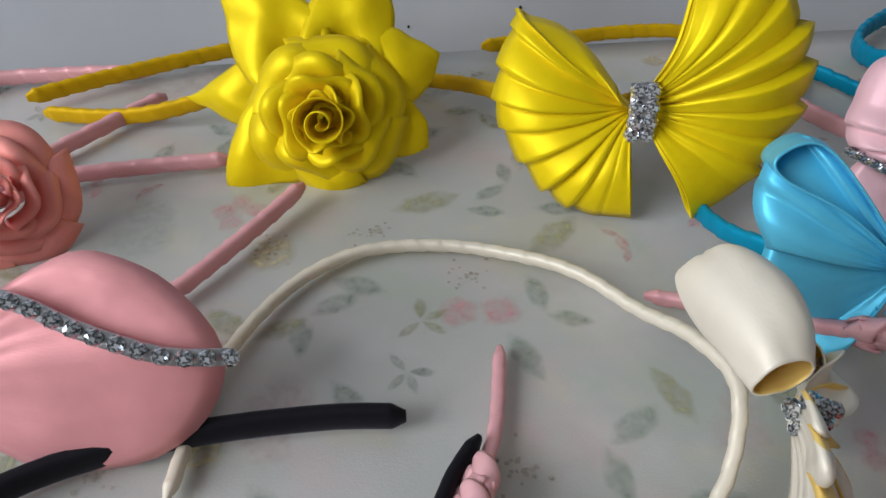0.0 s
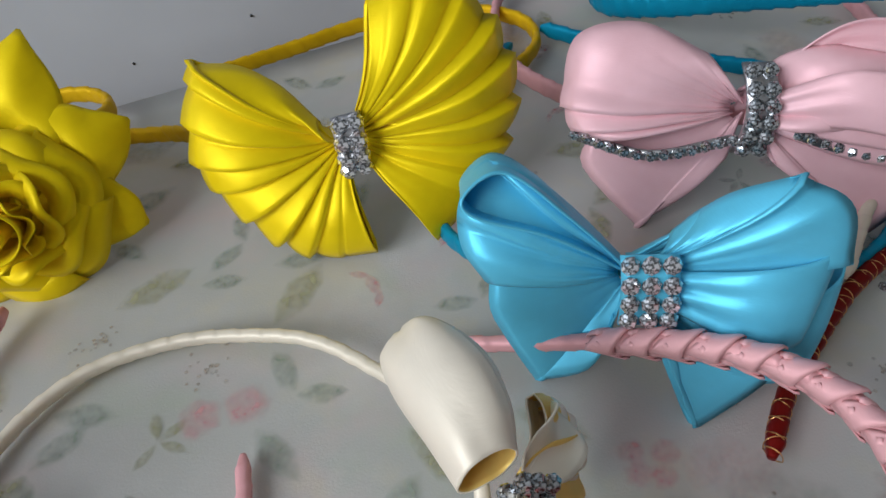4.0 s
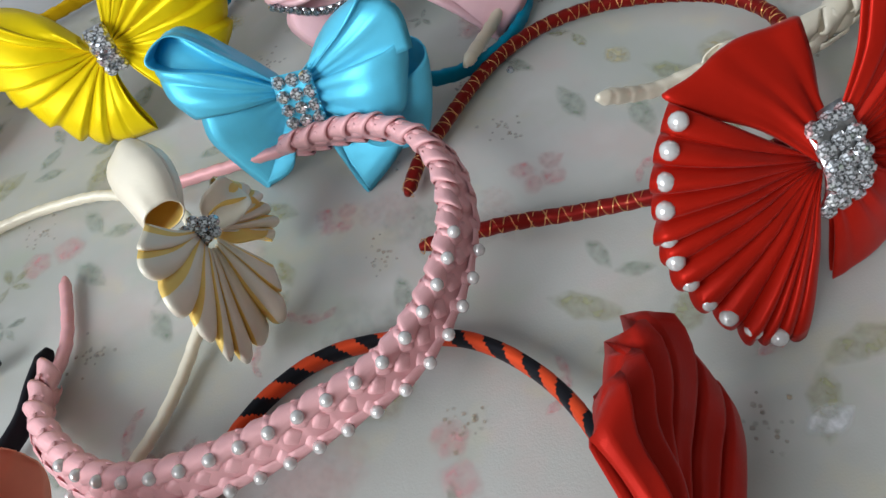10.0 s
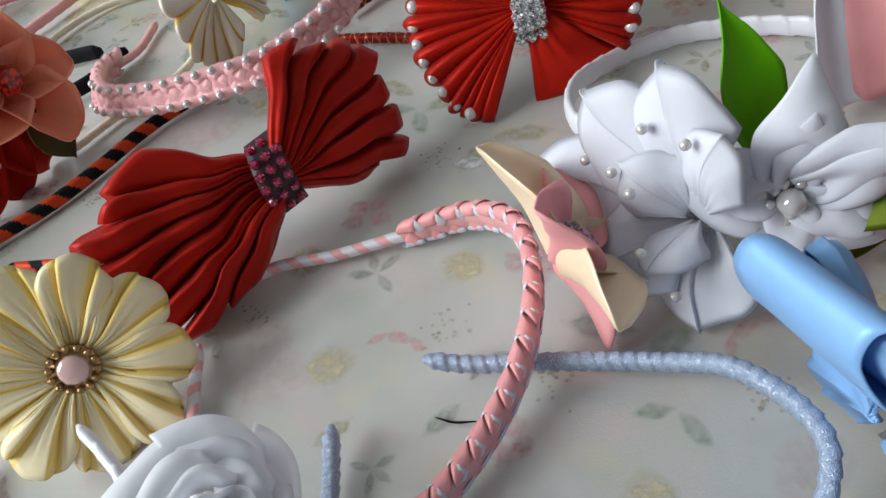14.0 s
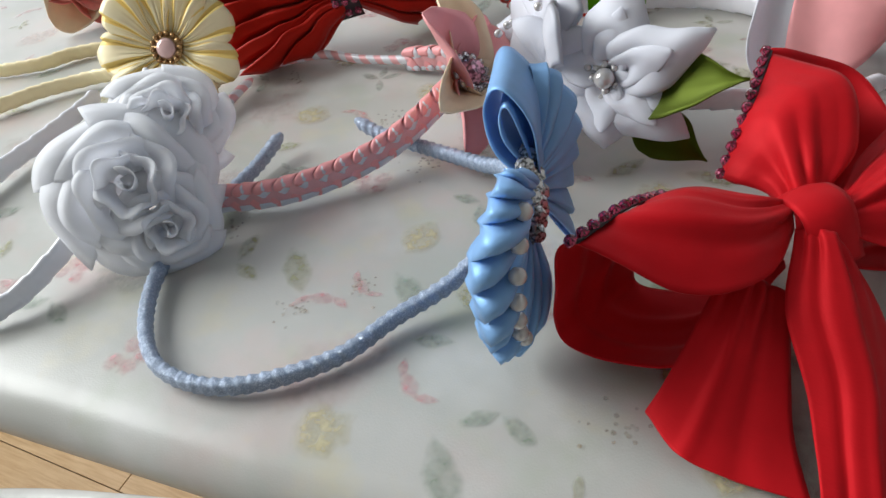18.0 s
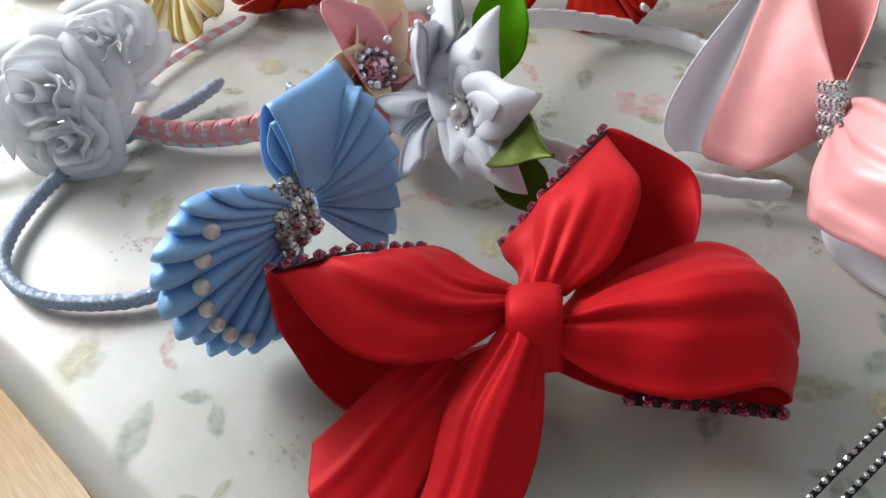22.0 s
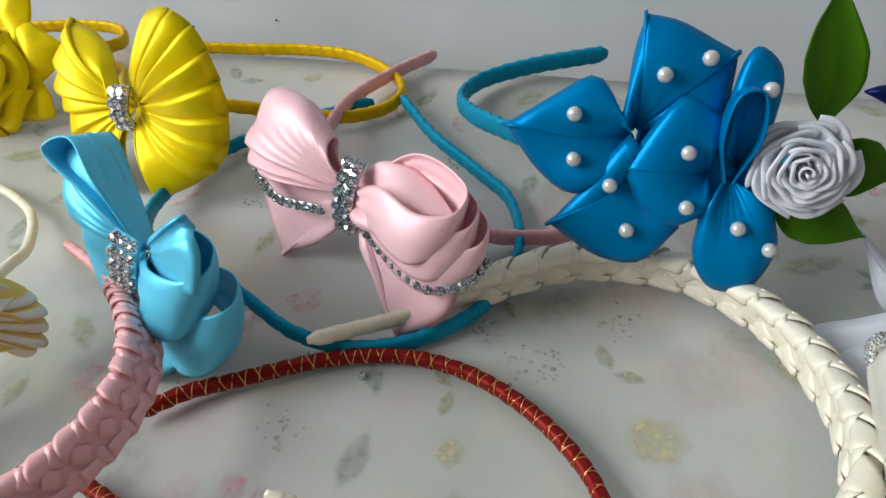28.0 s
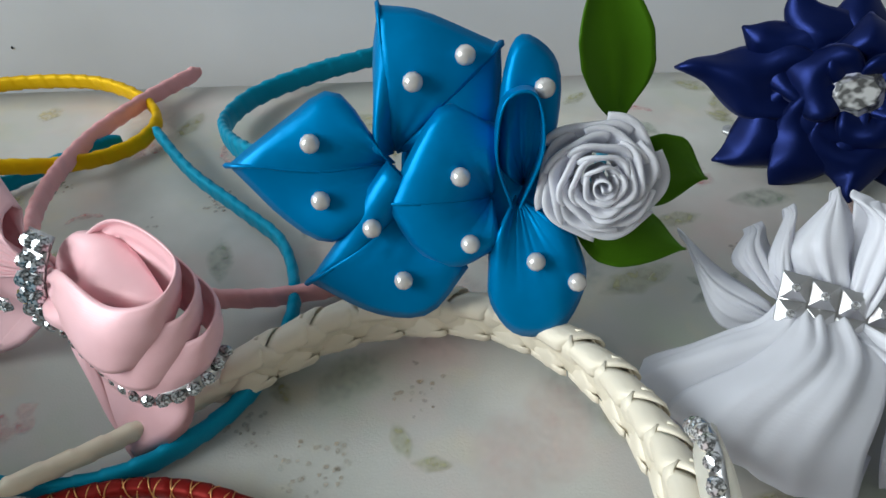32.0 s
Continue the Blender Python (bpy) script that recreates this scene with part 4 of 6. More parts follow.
strip((0.177, 0.190, 0.036), (0.95, -0.25, 0), (0.1, 0.4, 1), (-0.1, -1, 0.4), 4, 3, 0.0025, 0.0050, CRYSTAL, t_, BLUE, bow=0.002)

# brick-red pearl bow
t_ = thing("headband", "brick-red pleated satin bow headband edged with pearls", "headband", (0.29, 0.15, 0.0), GROUP)
hoop_ = [(0.198, 0.155, 0.006), (0.208, 0.168, 0.006), (0.219, 0.178, 0.005), (0.247, 0.199, 0.005), (0.272, 0.2090, 0.005), (0.297, 0.2090, 0.005), (0.322, 0.200, 0.005), (0.343, 0.184, 0.005), (0.351, 0.163, 0.006), (0.342, 0.135, 0.010), (0.322, 0.108, 0.022), (0.300, 0.092, 0.030), (0.275, 0.102, 0.016), (0.250, 0.115, 0.007), (0.222, 0.126, 0.005), (0.194, 0.131, 0.006)]
band(hoop_, 0.0026, 0.0024, REDGOLD, t_, 0.006)
winding(hoop_, 0.0026, 0.0024, 0.0046, GOLD, t_, wire=0.00016)
winding(hoop_, 0.0026, 0.0024, 0.0060, GOLD, t_, -1, wire=0.00016)
C = np.array((0.302, 0.078, 0.036))
NL, NR = unit((-0.35, -0.80, 0.55)), unit((0.45, -0.80, 0.35))
LP = [(0.2655, 0.0915, 0.0605), (0.2590, 0.0860, 0.0535), (0.2548, 0.0790, 0.0430), (0.2540, 0.0730, 0.0315), (0.2585, 0.0640, 0.0195), (0.2670, 0.0545, 0.0103), (0.2737, 0.0502, 0.0067)]
RP = [(0.3289, 0.0952, 0.0773), (0.3373, 0.0960, 0.0684), (0.3412, 0.0930, 0.0575), (0.3448, 0.0891, 0.0473), (0.3462, 0.0826, 0.0342), (0.3427, 0.0745, 0.0213)]
fan(C, [(0.2660, 0.0970, 0.0625)] + [C + (np.array(p) - C) * 1.06 - NL * 0.002 for p in LP[1:]] + [(0.2830, 0.0490, 0.0012)], NL, RED, t_, 13, 0.0040, 0.004, seed=0.2, scallop=0.035, style="flute", pinch=0.05, bulge=0.004)
fan(C, [(0.3200, 0.0985, 0.0780)] + [C + (np.array(p) - C) * 1.06 - NR * 0.002 for p in RP[1:]] + [(0.3400, 0.0720, 0.0120)], NR, RED, t_, 13, 0.0040, 0.004, seed=1.2, scallop=0.035, style="flute", pinch=0.05, bulge=0.004)
sheet([[C + (-0.004, -0.004, 0.004), C + (-0.001, -0.006, 0.005), C + (0.002, -0.002, 0.005)], [(0.286, 0.086, 0.050), (0.297, 0.085, 0.051), (0.306, 0.089, 0.050)], [(0.2665, 0.0960, 0.0620), (0.2860, 0.0970, 0.0655), (0.3050, 0.0985, 0.0655)], [(0.2675, 0.0995, 0.0620), (0.2865, 0.1020, 0.0665), (0.3055, 0.1030, 0.0660)], [(0.272, 0.1010, 0.0550), (0.288, 0.1040, 0.0590), (0.305, 0.1060, 0.0590)], [(0.288, 0.094, 0.046), (0.296, 0.095, 0.047), (0.304, 0.096, 0.046)]], RED, t_, name="flap", seed=3.0, wavy=0.0012)
sheet([[C + (-0.002, -0.006, -0.003), C + (0.003, -0.007, -0.002), C + (0.006, -0.005, 0.001)], [(0.301, 0.066, 0.018), (0.311, 0.065, 0.020), (0.322, 0.070, 0.026)], [(0.3005, 0.0610, 0.0015), (0.3180, 0.0630, 0.0040), (0.3390, 0.0725, 0.0110)], [(0.3020, 0.0640, 0.0010), (0.3190, 0.0680, 0.0030), (0.3390, 0.0765, 0.0100)], [(0.304, 0.072, 0.016), (0.314, 0.073, 0.018), (0.324, 0.077, 0.022)]], RED, t_, name="flap", seed=4.0, wavy=0.0012)
strip(C + (0.001, -0.0075, 0.004), (0.95, 0.1, 0.1), (0.0, 0.5, 0.9), (0, -1, 0.5), 6, 3, 0.0027, 0.0047, CRYSTAL, t_, bow=0.008)
for row_, n_, out_ in ((LP, 11, NL), (RP, 10, NR)):
    fine_ = even(row_, 0.0004)[0]
    for k in range(n_):
        bead(fine_[round(k / (n_ - 1) * (len(fine_) - 1))] + out_ * 0.0012, 0.0028, t_)

# dark red bow
t_ = thing("headband", "dark red pleated bow headband with black and orange twisted hoop", "headband", (0.16, 0.04, 0.0), GROUP)
band([(0.045, 0.004, 0.006), (0.069, 0.027, 0.005), (0.085, 0.048, 0.005), (0.105, 0.080, 0.005), (0.125, 0.099, 0.005), (0.150, 0.107, 0.005), (0.175, 0.102, 0.005), (0.198, 0.088, 0.006), (0.212, 0.062, 0.010), (0.214, 0.030, 0.020), (0.205, 0.008, 0.026), (0.180, -0.010, 0.020), (0.150, -0.016, 0.012), (0.120, -0.014, 0.007), (0.098, -0.013, 0.006), (0.070, -0.012, 0.006)], 0.0035, 0.0022, [BLACK, ORANGE], t_, 0.014, 0.05, 0.014)
C = np.array((0.206, -0.001, 0.030))
fan(C + (-0.004, -0.010, 0.0), [(0.208, 0.022, 0.062), (0.219, 0.040, 0.059), (0.230, 0.052, 0.050), (0.240, 0.050, 0.036), (0.243, 0.042, 0.020), (0.239, 0.030, 0.007), (0.231, 0.019, 0.0035)], (0.45, -0.75, 0.5), DARKRED, t_, 8, 0.0115, 0.009, style="box", wavy=0.0034, seed=0.6, scallop=0.06, pinch=0.16, bulge=0.004, nv=20)
fan(C + (0.006, 0.005, 0.002), [(0.196, -0.031, 0.004), (0.178, -0.043, 0.0035), (0.160, -0.048, 0.006), (0.148, -0.046, 0.020), (0.146, -0.043, 0.038), (0.153, -0.034, 0.053), (0.171, -0.012, 0.058)], (0.35, -0.8, 0.55), DARKRED, t_, 8, 0.0115, 0.009, style="box", wavy=0.0034, seed=1.7, scallop=0.06, pinch=0.16, bulge=0.004, nv=20)
strip((0.209, -0.010, 0.037), (0.75, 0.65, 0.1), (-0.2, 0.4, 0.9), (0.3, -0.8, 0.5), 6, 3, 0.0021, 0.0050, RUBY, t_, BLACKTRIM, bow=0.010)

# ivory and butter-yellow bow
t_ = thing("headband", "thin ivory headband with an ivory and yellow butterfly bow", "headband", (0.06, 0.17, 0.0), GROUP)
band([(-0.016, 0.135, 0.004), (-0.016, 0.160, 0.004), (-0.013, 0.185, 0.004), (0.0, 0.212, 0.004), (0.020, 0.2285, 0.004), (0.048, 0.2330, 0.004), (0.076, 0.2255, 0.007), (0.0925, 0.2165, 0.009), (0.108, 0.200, 0.012), (0.119, 0.184, 0.020), (0.126, 0.165, 0.024), (0.122, 0.145, 0.014), (0.110, 0.130, 0.006), (0.096, 0.112, 0.004), (0.078, 0.094, 0.004), (0.062, 0.070, 0.004)], 0.0021, 0.0019, IVORYBAND, t_)
C = (0.133, 0.153, 0.034)
tube_ = []
for at_, wide_, a_, b_ in (((0.1262, 0.1500, 0.0480), (1.0, 0.25, 0.25), 0.0076, 0.0058), ((0.1252, 0.1590, 0.0490), (0.85, 0.15, 0.5), 0.0104, 0.0078), ((0.1225, 0.1690, 0.0490), (0.7, 0.1, 0.7), 0.0118, 0.0084), ((0.1185, 0.1780, 0.0490), (0.7, 0.1, 0.7), 0.0112, 0.0062), ((0.1152, 0.1835, 0.0490), (0.7, 0.1, 0.7), 0.0082, 0.0030), ((0.1142, 0.1852, 0.0490), (0.7, 0.1, 0.7), 0.0030, 0.0006)):
    wide_ = unit(wide_)
    high_ = unit(np.cross(wide_, (-0.45, 0.90, 0.0)))
    tube_.append([np.array(at_) + wide_ * a_ * math.cos(2 * math.pi * k / 12) + high_ * b_ * math.sin(2 * math.pi * k / 12) for k in range(13)])
sheet(tube_, [IVORY, BUTTER], t_, nu=40, nv=60, name="wing", seed=1.0, wavy=0.0020, gather=0.0, creases=((0.20, -0.0006), (0.42, -0.0006), (0.7, -0.0006)))
fan(C, [(0.124, 0.140, 0.058), (0.122, 0.126, 0.060), (0.124, 0.118, 0.046), (0.126, 0.115, 0.028), (0.127, 0.119, 0.012), (0.133, 0.126, 0.004), (0.144, 0.132, 0.010), (0.147, 0.141, 0.018)], (0.3, -1, 0.35), IVORY, t_, 9, 0.0040, 0.005, style="flute", lining=BUTTER, seed=0.9, scallop=0.10, pinch=0.16, bulge=0.006)
fan(C, [(0.1400, 0.1700, 0.038), (0.1440, 0.1735, 0.029), (0.1475, 0.1730, 0.019), (0.1485, 0.1670, 0.011), (0.1465, 0.1600, 0.0075)], (0.75, -0.5, 0.2), IVORY, t_, 5, 0.0030, 0.007, (0.25, 1.0), style="flute", lining=BUTTER, seed=2.2, scallop=0.08, pinch=0.12, bulge=0.004)
petal(C, (0.1475, 0.166, 0.013), (0.5, -0.6, 0.6), 0.0075, BUTTER, t_, 0.7, 0.2, 0.6, name="lining", seed=4)
petal((0.134, 0.153, 0.036), (0.1460, 0.169, 0.030), (0.4, -0.6, 0.6), 0.0065, IVORY, t_, 0.7, 0.25, 0.6, seed=5)
for k in range(10):
    a = k * 2.4
    stone((0.134 + 0.0050 * math.cos(a) * (k / 9) ** 0.5, 0.147 + 0.001 * math.sin(a), 0.039 + 0.005 * math.sin(a) * (k / 9) ** 0.5), (0.1 * math.cos(a), -0.8, 0.6), 0.0022, SMOKE, t_)

# pink pearl plait
t_ = thing("headband", "dusty pink plaited satin headband edged with small pearls", "headband", (0.13, 0.14, 0.0), GROUP)
band([(0.112, 0.213, 0.005), (0.130, 0.207, 0.008), (0.150, 0.199, 0.012), (0.168, 0.192, 0.016)], 0.0024, 0.0020, DUSTYBAND, t_)
loop_ = [(0.168, 0.191, 0.017), (0.182, 0.182, 0.023), (0.196, 0.171, 0.028), (0.208, 0.156, 0.030), (0.212, 0.138, 0.030), (0.208, 0.118, 0.029), (0.199, 0.102, 0.028), (0.186, 0.089, 0.027), (0.172, 0.081, 0.026), (0.155, 0.078, 0.025), (0.130, 0.077, 0.023), (0.105, 0.080, 0.021), (0.085, 0.089, 0.018), (0.070, 0.105, 0.014), (0.060, 0.125, 0.011), (0.061, 0.139, 0.009)]
LEAN = (0.135, 0.135, 0.56)
band(loop_, 0.0074, 0.0030, DUSTYBAND, t_, lean=LEAN)
braid(loop_, 0.0080, [DUSTY], t_, 0.0085, 0.0040, pearls=0.0020, since=12, lean=LEAN, proud=0.20)
band([(0.060, 0.138, 0.008), (0.066, 0.160, 0.004), (0.067, 0.190, 0.004)], 0.0022, 0.0020, DUSTYBAND, t_)

# ivory plait with an organza bow
t_ = thing("headband", "ivory plaited satin headband with an organza bow and pink roses", "headband", (0.33, 0.22, 0.0), GROUP)
band([(0.240, 0.197, 0.014), (0.258, 0.216, 0.010), (0.274, 0.232, 0.009), (0.288, 0.245, 0.010)], 0.0030, 0.0020, IVORYBAND, t_)
loop_ = [(0.286, 0.244, 0.011), (0.308, 0.263, 0.012), (0.333, 0.272, 0.012), (0.357, 0.272, 0.012), (0.380, 0.259, 0.014), (0.395, 0.237, 0.020), (0.402, 0.212, 0.030), (0.402, 0.185, 0.038), (0.390, 0.160, 0.032), (0.372, 0.146, 0.018), (0.352, 0.140, 0.014), (0.335, 0.140, 0.014), (0.322, 0.141, 0.015)]
band(loop_, 0.0062, 0.0034, IVORYBAND, t_)
braid(loop_, 0.0080, [IVORY], t_, 0.0135, 0.0050, rows=2)
band([(0.326, 0.141, 0.015), (0.306, 0.143, 0.016), (0.288, 0.142, 0.018), (0.266, 0.138, 0.030)], 0.0028, 0.0020, IVORYBAND, t_)
C = np.array((0.407, 0.152, 0.044))
NB = (0.2, -0.85, 0.5)
rim_ = [(0.398, 0.163, 0.062), (0.380, 0.150, 0.072), (0.361, 0.136, 0.071), (0.354, 0.124, 0.056), (0.355, 0.114, 0.040), (0.366, 0.116, 0.020), (0.378, 0.125, 0.006), (0.392, 0.128, 0.010)]
fan(C, rim_, NB, NET, t_, 3, 0.002, 0.004, bulge=-0.006, seed=0.1)
trim(rim_[1:7], NB, 0.0017, 0.0036, CRYSTAL, t_)
trim([(np.array(p) * 0.86 + C * 0.14) for p in rim_[1:7]], NB, 0.0011, 0.0030, PEARL, t_, IVORYBAND, "pearl_trim", beads=True)
rim2 = [(0.402, 0.172, 0.060), (0.398, 0.198, 0.074), (0.398, 0.213, 0.060), (0.404, 0.222, 0.040), (0.412, 0.212, 0.024), (0.420, 0.190, 0.030)]
fan(C, rim2, (0.8, -0.3, 0.4), NET, t_, 2, 0.002, 0.004, seed=0.5)
trim(rim2[:4], (-0.7, -0.5, 0.4), 0.0017, 0.0036, CRYSTAL, t_)
FB = unit(NB)
for top_, tip_, low_, seed_ in (((0.380, 0.146, 0.062), (0.357, 0.134, 0.049), (0.384, 0.139, 0.046), 2.0), ((0.378, 0.132, 0.036), (0.360, 0.119, 0.026), (0.390, 0.120, 0.010), 3.0), ((0.436, 0.166, 0.064), (0.452, 0.160, 0.046), (0.436, 0.152, 0.030), 4.0)):
    top_, tip_, low_ = (np.array(p) for p in (top_, tip_, low_))
    sheet([[C + (0, 0, 0.004) + FB * 0.003, C + FB * 0.005, C - (0, 0, 0.004) + FB * 0.003], [C * 0.5 + top_ * 0.5 + FB * 0.006, C * 0.5 + (top_ + low_) * 0.25 + FB * 0.011, C * 0.5 + low_ * 0.5 + FB * 0.006], [top_ + FB * 0.008, (top_ + low_) / 2 + FB * 0.014, low_ + FB * 0.008], [tip_ * 0.7 + top_ * 0.3 + FB * 0.006, tip_ + FB * 0.010, tip_ * 0.7 + low_ * 0.3 + FB * 0.006], [tip_ * 0.7 + top_ * 0.3, tip_, tip_ * 0.7 + low_ * 0.3], [top_ - FB * 0.002, (top_ + low_) / 2 - FB * 0.003, low_ - FB * 0.002], [C + (0, 0, 0.003), C, C - (0, 0, 0.003)]], ORGANZA, t_, nu=60, nv=20, seed=seed_, wavy=0.0022, gather=0.0022)
rose(C + np.array((0.002, -0.008, 0.004)), (0.2, -0.85, 0.45), 0.0095, DUSTY, t_, 5, 0.8, seed=3, cupped=True)
rose(C + np.array((0.005, -0.012, -0.008)), (0.2, -0.85, 0.25), 0.0070, DUSTY, t_, 4, 0.8, seed=5, cupped=True)
for k, (dx, dy, dz) in enumerate(((-0.013, -0.008, -0.002), (0.0, 0.0, 0.018), (0.014, -0.004, 0.012), (0.014, -0.010, -0.006), (0.002, -0.012, -0.022))):
    petal(C + np.array((0.002, -0.006, 0.0)), C + np.array((dx, dy, dz)), NB, 0.0042, GREEN, t_, 0.6, 0.2, 0.5, name="leaf", seed=k)

# pink and white plait with a flower
t_ = thing("headband", "pink and white plaited headband with a pink and peach flower", "headband", (0.25, -0.07, 0.0), GROUP)
band([(0.177, -0.045, 0.005), (0.198, -0.027, 0.005), (0.224, -0.023, 0.005), (0.256, -0.017, 0.007)], 0.0022, 0.0020, [DUSTY, WHITEBAND], t_, 0.009, 0.05, 0.009)
loop_ = [(0.254, -0.018, 0.008), (0.277, -0.017, 0.012), (0.294, -0.029, 0.018), (0.301, -0.050, 0.021), (0.300, -0.072, 0.018), (0.293, -0.092, 0.013), (0.281, -0.112, 0.010), (0.265, -0.130, 0.009), (0.244, -0.144, 0.009)]
band(loop_, 0.0050, 0.0026, DUSTYBAND, t_)
braid(loop_, 0.0064, [WHITE, ROSEPINK], t_, 0.0082, 0.0032, fold=[ROSEPINK, WHITE], rows=2)
band([(0.244, -0.146, 0.008), (0.218, -0.142, 0.006), (0.196, -0.118, 0.005), (0.184, -0.085, 0.005), (0.178, -0.060, 0.005)], 0.0022, 0.0020, [DUSTY, WHITEBAND], t_, 0.009, 0.05, 0.009)
C = np.array((0.314, -0.056, 0.031))
NF = (0.72, 0.10, 0.62)
for k, (T, m_) in enumerate((((0.290, -0.036, 0.059), PEACH), ((0.308, -0.070, 0.064), ROSEPINK), ((0.326, -0.090, 0.038), PEACH), ((0.322, -0.072, 0.003), ROSEPINK), ((0.336, -0.050, 0.006), PEACH), ((0.306, -0.022, 0.036), ROSEPINK))):
    petal(C, T, NF, 0.0112, m_, t_, 0.70, 0.10, 0.45, seed=k + 11, fold=0.5, base=0.34)
X, Y, NF = axes(NF)
core = put("crystal_ring", make("crystal_ring", *solid(np.array([[C + NF * 0.002 + (X * math.cos(a) + Y * math.sin(a)) * r for r in (0.0002, 0.0085)] for a in np.linspace(0, 2 * math.pi, 19)]), 0.001), SILVER), t_)
for a in np.linspace(0, 2 * math.pi, 13)[:-1]:
    stone(C + NF * 0.003 + (X * math.cos(a) + Y * math.sin(a)) * 0.0078, NF, 0.0021, CRYSTAL, core)
stone(C + NF * 0.0025, NF, 0.0058, PINKGEM, core, "crystal")

# pale blue bow
t_ = thing("headband", "pale blue pleated satin bow headband with pearls and silver-blue hoop", "headband", (0.30, -0.14, 0.0), GROUP)
band([(0.265, -0.077, 0.011), (0.280, -0.078, 0.008), (0.305, -0.079, 0.008), (0.335, -0.084, 0.012), (0.356, -0.095, 0.022), (0.370, -0.118, 0.026), (0.362, -0.140, 0.012), (0.349, -0.162, 0.006), (0.342, -0.182, 0.005), (0.326, -0.202, 0.005), (0.308, -0.213, 0.005), (0.286, -0.214, 0.005), (0.265, -0.201, 0.005), (0.249, -0.180, 0.005), (0.243, -0.155, 0.005), (0.240, -0.120, 0.006), (0.238, -0.098, 0.010)], 0.0030, 0.0024, SILVERBLUE, t_, 0.0042, 0.28)
C = (0.377, -0.120, 0.038)
W = (-0.008, 0.016, -0.003)
ribbon([((0.381, -0.116, 0.045), (-0.004, 0.008, -0.001)), ((0.367, -0.112, 0.054), W), ((0.361, -0.108, 0.064), W), ((0.363, -0.106, 0.071), W), ((0.369, -0.106, 0.071), W), ((0.376, -0.106, 0.062), W), ((0.382, -0.114, 0.046), (-0.004, 0.008, -0.001))], PALEBLUE, t_, n=70, nv=13)
ribbon([((0.380, -0.115, 0.046), (-0.003, 0.006, -0.001)), ((0.369, -0.110, 0.058), W), ((0.366, -0.107, 0.065), W), ((0.370, -0.107, 0.066), W), ((0.381, -0.114, 0.046), (-0.003, 0.006, -0.001))], PALEBLUE, t_, n=40, nv=9)
fan(C, [(0.366, -0.092, 0.066), (0.372, -0.088, 0.062), (0.377, -0.086, 0.048), (0.377, -0.086, 0.030), (0.375, -0.089, 0.011), (0.384, -0.102, 0.005)], (1.0, -0.1, 0.5), PALEBLUE, t_, 8, 0.0030, 0.005, seed=0.6, scallop=0.05)
fan(C, [(0.386, -0.134, 0.060), (0.389, -0.150, 0.070), (0.393, -0.163, 0.067), (0.394, -0.171, 0.052), (0.393, -0.172, 0.034), (0.391, -0.167, 0.018), (0.390, -0.156, 0.007), (0.392, -0.142, 0.008)], (0.9, -0.15, 0.3), PALEBLUE, t_, 13, 0.0058, 0.010, style="flute", seed=0.3, scallop=0.06, wavy=0.0024, pinch=0.08, bulge=0.006)
strip((0.386, -0.127, 0.045), (0.4, -0.9, 0.1), (-0.2, 0.1, 0.9), (0.75, -0.4, 0.5), 4, 3, 0.0033, 0.0062, CRYSTAL, t_, bow=0.006)
for p in even([(0.3970, -0.154, 0.063), (0.3985, -0.161, 0.053), (0.3990, -0.164, 0.040), (0.3970, -0.162, 0.026), (0.3950, -0.157, 0.016)], 0.0083)[0]:
    bead(p + np.array((0.002, 0.0, 0.001)), 0.0026, t_)

# white flower headband
t_ = thing("headband", "white ribbon headband with white satin flowers and green leaves", "headband", (0.38, 0.02, 0.0), GROUP)
band([(0.458, 0.028, 0.010), (0.440, 0.014, 0.009), (0.415, -0.008, 0.014), (0.385, -0.032, 0.024), (0.350, -0.025, 0.030), (0.325, -0.006, 0.032), (0.317, 0.012, 0.028), (0.317, 0.036, 0.020), (0.324, 0.058, 0.012), (0.340, 0.074, 0.008), (0.365, 0.085, 0.006), (0.395, 0.083, 0.006), (0.423, 0.072, 0.006), (0.440, 0.055, 0.006)], 0.0045, 0.0018, WHITEBAND, t_, 0.010)
C = np.array((0.374, -0.047, 0.039))
NF = unit((0.08, -0.93, 0.30))
for k, T in enumerate(((0.380, -0.048, 0.077), (0.409, -0.057, 0.064), (0.405, -0.058, 0.024), (0.377, -0.063, 0.016), (0.345, -0.053, 0.049))):
    puff(C, T, NF, 0.0125, WHITE, t_, 0.50, 0.9, 0.20, seed=k + 21, tip=0.55, wavy=0.0020)
    puff(C + NF * 0.002, C + (np.array(T) - C) * 0.70 + NF * 0.006, NF, 0.0070, WHITE, t_, 0.35, 1.0, 0.1, seed=k + 26, tip=0.6, wavy=0.0016, name="inner_petal")
X, Y, NF = axes(NF)
for k in range(16):
    a = k * 2.4
    r = 0.0 if k == 0 else 0.0050 if k < 7 else 0.0078
    bead(C + NF * (0.0085 if k == 0 else 0.0065) + (X * math.cos(a) + Y * math.sin(a)) * r, 0.0040 if k == 0 else 0.0017, t_)
B0 = np.array((0.356, -0.046, 0.030))
NW = unit((-0.60, -0.55, 0.58))
